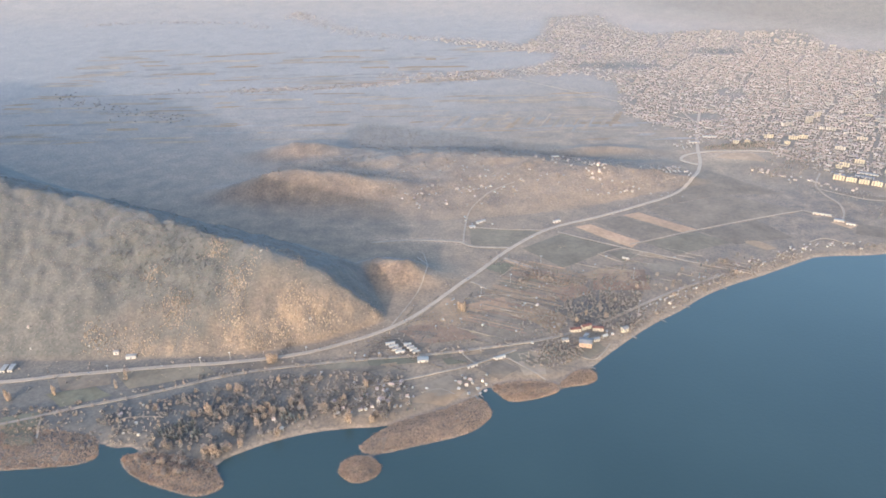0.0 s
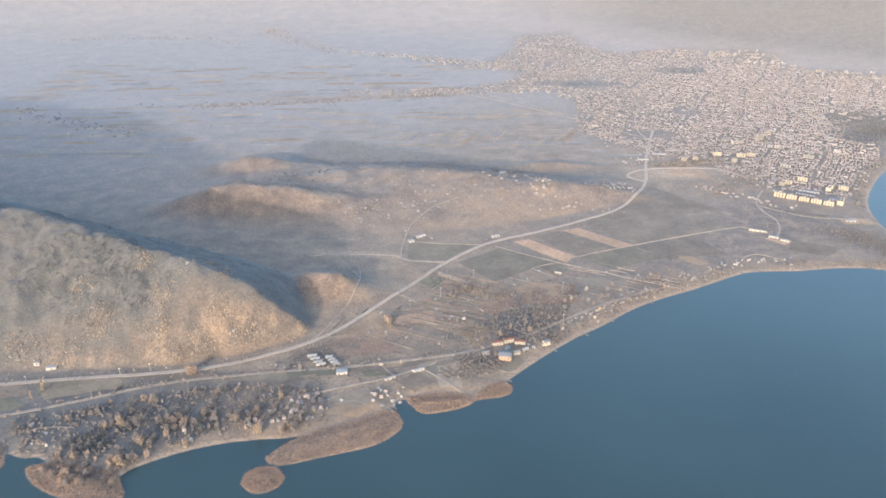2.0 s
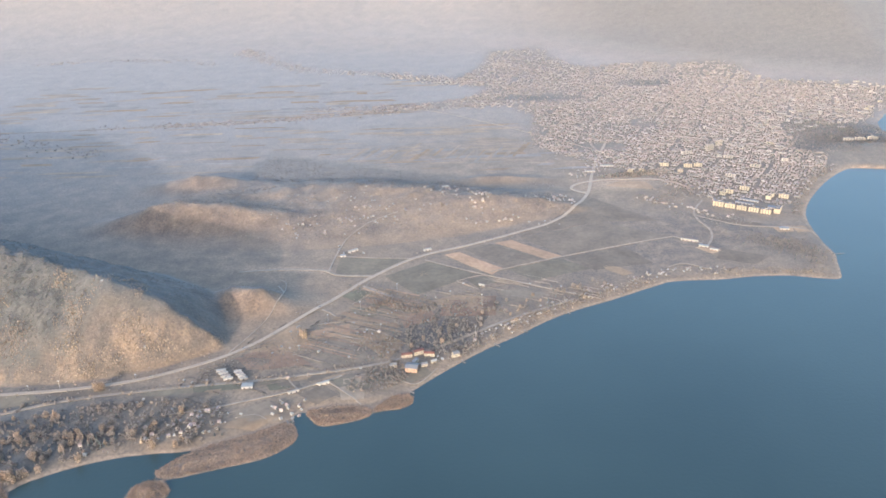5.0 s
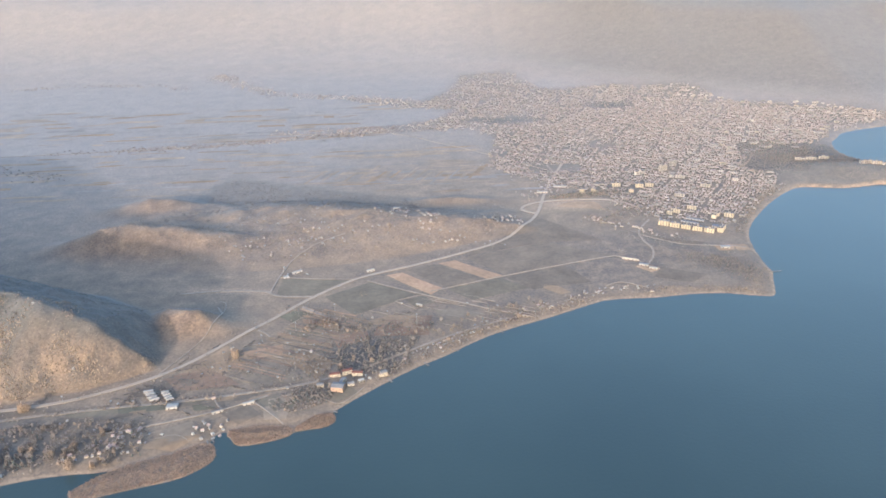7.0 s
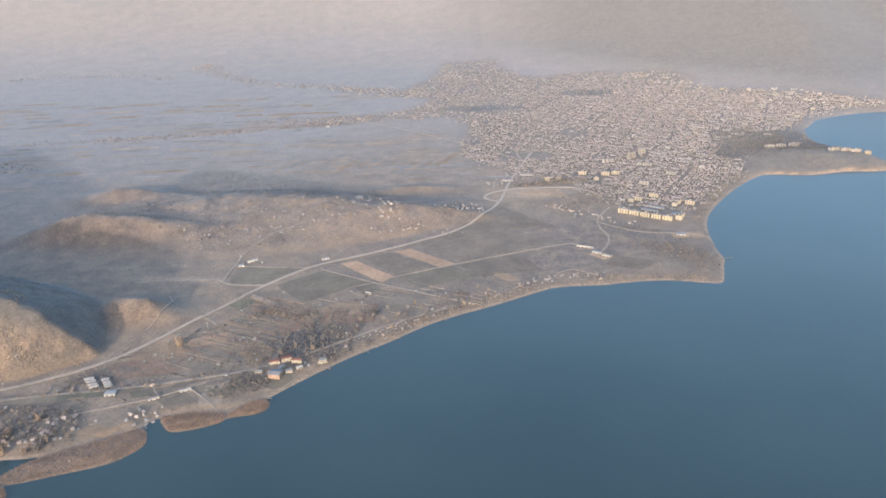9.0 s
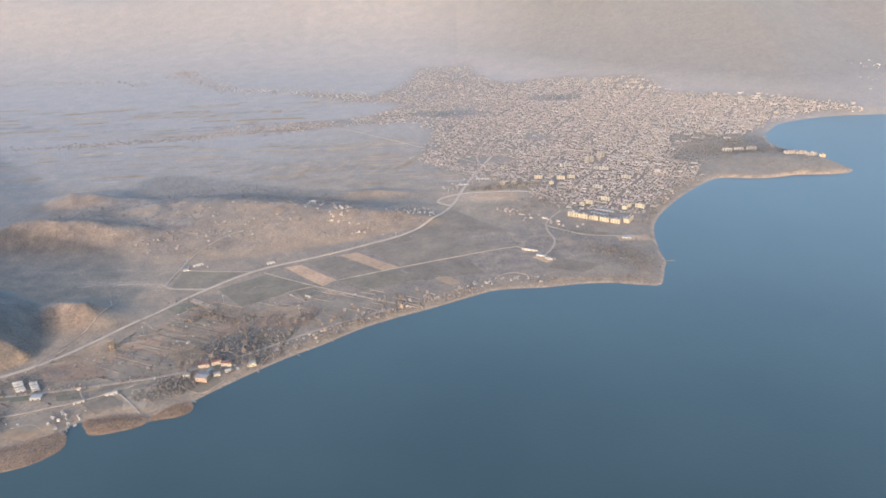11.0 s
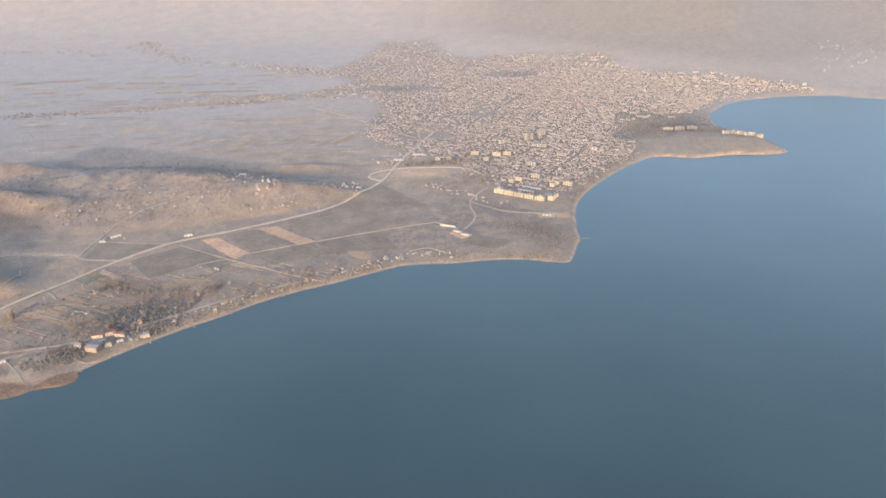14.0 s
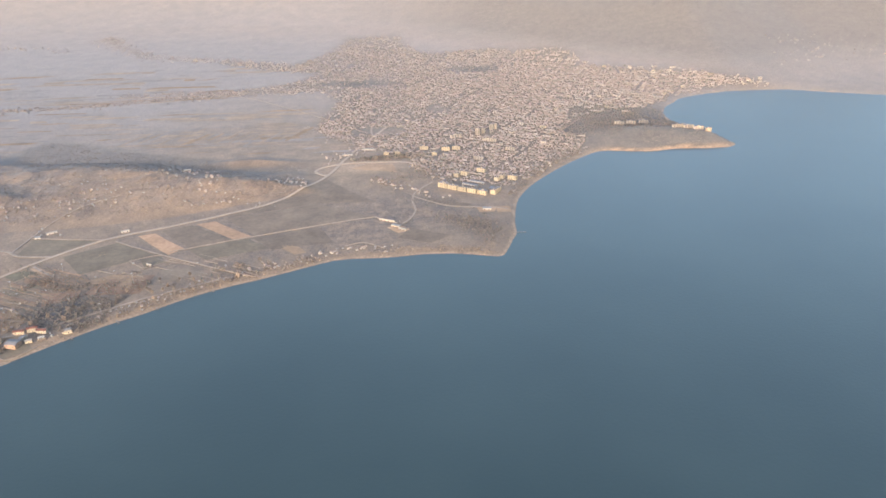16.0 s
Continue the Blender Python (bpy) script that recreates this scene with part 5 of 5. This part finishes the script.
dense = np.interp(Y, (1150, 1400, 1900, 2400), (0.85, 0.85, 0.70, 0.45)) * np.clip(D / 40 + 0.4, 0, 1) * np.interp(X, (0, 350, 700), (0.5, 0.75, 1.0))
wob = 0.5 * bumps(X, Y, 28, 3)
clear = (((X - 368) / 105) ** 2 + ((Y - 1885) / 36) ** 2 > 1 + wob) & (((X - 660) / 75) ** 2 + ((Y - 2028) / 40) ** 2 > 1 + wob) & (((X - 450) / 60) ** 2 + ((Y - 1455) / 28) ** 2 > 1 + wob) & (((X - 935) / 125) ** 2 + ((Y - 1430) / 90) ** 2 > 1) & (((X - 905) / 66) ** 2 + ((Y - 1535) / 92) ** 2 > 1)
D = D + 45 * bumps(X, Y, 90, 3) * np.clip((Y - 1350) / 200, 0, 1)
keep = (D > -8) & (S > 9) & clear & (Q > -0.62) & (np.random.RandomState(4).rand(len(X)) < dense) & ~((X < 520) & (Y < 1300))
for bx, by in [b[1:3] for b in BLOCK_AT] + [(620, 1128), (632, 1140), (655, 1108), (610, 1134), (640, 1134)]:
    keep &= (X - bx) ** 2 + (Y - by) ** 2 > 12.5 ** 2
keep &= ~((Y < 1130 - 0.6 * (X - 578)) & (X < 660))
X, Y = X[keep], Y[keep]
order = np.argsort(Y)
X, Y = X[order], Y[order]
Z = land(X, Y)
spots = [(x, y, z, rnd.uniform(0.28, 0.54), turn + rnd.choice((0, 0, 0, 0, 1.571)) + rnd.uniform(-0.1, 0.1), rnd.choice((0, 0, 1, 1, 2, 3, 4))) for x, y, z in zip(X, Y, Z)]
many("town_houses", "dense town of pale houses with red-brown and grey roofs", "town", FAR, spots, FAR_MATS)
X, Y = [], []
for pts, w, c in (([(-520, 1680), (-420, 1689), (-310, 1703), (-168, 1735), (31, 1806), (120, 1815)], 11, 300), ([(-200, 1810), (-60, 1815), (40, 1830)], 14, 90),
                  ([(-1210, 2500), (-990, 2540), (-690, 2500), (-600, 2430)], 16, 130), ([(-572, 2600), (-540, 2640), (-500, 2560)], 18, 110), ([(-500, 2560), (-284, 2317), (-7, 2213), (250, 2067)], 22, 420),
                  ([(-885, 1647), (-722, 1538), (-626, 1495), (-560, 1460)], 16, 80), ([(1480, 1960), (1580, 2080), (1700, 2060), (1850, 2000)], 40, 60),
                  ([(330, 1500), (380, 1420), (440, 1340)], 16, 60), ([(380, 1270), (420, 1330), (470, 1400)], 18, 50)):
    f = along(pts, w)
    for i in range(int(c * 1.5)):
        x, y = f()
        X.append(x), Y.append(y)
X, Y = np.array(X), np.array(Y)
Z, S = land(X, Y), shore_distance(X, Y)
spots = [(x, y, z, rnd.uniform(0.26, 0.46), rnd.uniform(-0.6, 0.6), rnd.choice((0, 1, 1, 2, 3))) for x, y, z, s in zip(X, Y, Z, S) if s > 10]
many("village_houses", "scattered village houses with pale walls on the plain", "village", FAR, spots, FAR_MATS)
# street trees between the houses
X, Y = np.array([(rnd.uniform(20, 1300), rnd.uniform(1150, 2350)) for _ in range(6000)]).T
keep = (inside_by(TOWN, X, Y) > 0) & (shore_distance(X, Y) > 12)
X, Y = X[keep], Y[keep]
spots = [(x, y, z, rnd.uniform(0.25, 0.5), rnd.uniform(0, 6.28), rnd.choice((0, 1, 2, 3))) for x, y, z in zip(X[:2600], Y[:2600], land(X[:2600], Y[:2600]))]
many("street_trees", "bare garden trees between the houses of the town", "trees", LIGHT, spots, TREE_MATS)


# ---- small things ----
def jetty(x, y, rz, length):
    root = tagged(new("jetty"), "narrow wooden jetty on posts in the lake", "jetty", "jetties")
    part("deck", box(0, -0.7, 0.75, length, 0.7, 0.95, 0.04), M_WALL, root)
    for i in range(4):
        for s in (-0.6, 0.6):
            v = box(length * (i + 0.6) / 4 - 0.1, s - 0.1, -2.5, length * (i + 0.6) / 4 + 0.1, s + 0.1, 1.1, 0.03)
            part("post", v, M_BARK, root)
    root.matrix_basis = pose(x, y, 0, rz=rz)
    return root


for x, y, rz, n in ((211, 717, -48, 9), (175, 683, -48, 6), (246, 745, -50, 6), (674, 938, 4, 16), (676, 1040, 2, 10), (13, 586, -55, 8), (10, 582, -60, 6), (124, 627, -30, 5), (300, 786, -55, 5)):
    jetty(x, y, rz, n)


def mast(x, y, h):
    root = tagged(new("light_mast"), "tall pale steel mast among the trees", "mast", "masts")
    bm = bmesh.new()
    bmesh.ops.create_cone(bm, cap_ends=True, segments=8, radius1=0.28, radius2=0.14, depth=h, matrix=Matrix.Translation((0, 0, h / 2)))
    part("pole", bm, M_WHITE, root)
    part("base", box(-0.6, -0.6, -0.5, 0.6, 0.6, 0.35, 0.05), M_FLAT, root)
    part("lamp_head", box(-1.0, -0.25, h - 0.3, 1.0, 0.25, h + 0.15, 0.05), M_STEEL, root)
    root.matrix_basis = pose(x, y, float(land(x, y)[0]))


for x, y, h in ((191, 728, 15), (200, 803, 15), (55, 795, 12), (-262, 631, 8), (-235, 640, 8), (95, 845, 10), (20, 770, 9), (-350, 618, 7), (-160, 651, 7), (300, 1052, 8)):
    mast(x, y, h)


def car(x, y, rz, body):
    root = tagged(new("car"), "small car driving on the pale main road", "car", "cars on the road")
    part("body", box(-1.4, -0.6, 0.2, 1.4, 0.6, 0.65, 0.1), body, root)
    part("cabin", prism([(-0.52, 0.65), (0.52, 0.65), (0.42, 1.0), (-0.42, 1.0)], -0.7, 0.6), M_PANE, root)
    for sx in (-0.85, 0.85):
        for sy in (-0.55, 0.55):
            bm = bmesh.new()
            bmesh.ops.create_cone(bm, cap_ends=True, segments=10, radius1=0.24, radius2=0.24, depth=0.18, matrix=pose(sx, sy, 0.24, 90))
            part("wheel", bm, M_DARK, root)
    root.matrix_basis = pose(x, y, ROAD_TOP(x, y), rz=rz)


def ROAD_TOP(x, y):
    return float(land(x, y)[0]) + 0.75


for x, y, rz, b in ((-368, 615, 8, M_WHITE), (-300, 626, 8, M_STEEL), (-147, 657, 24, M_WHITE), (-64, 711, 50, M_STEEL), (5, 803, 54, M_WHITE), (90, 918, 48, M_STEEL), (220, 1002, 31, M_WHITE)):
    car(x, y, rz, b)
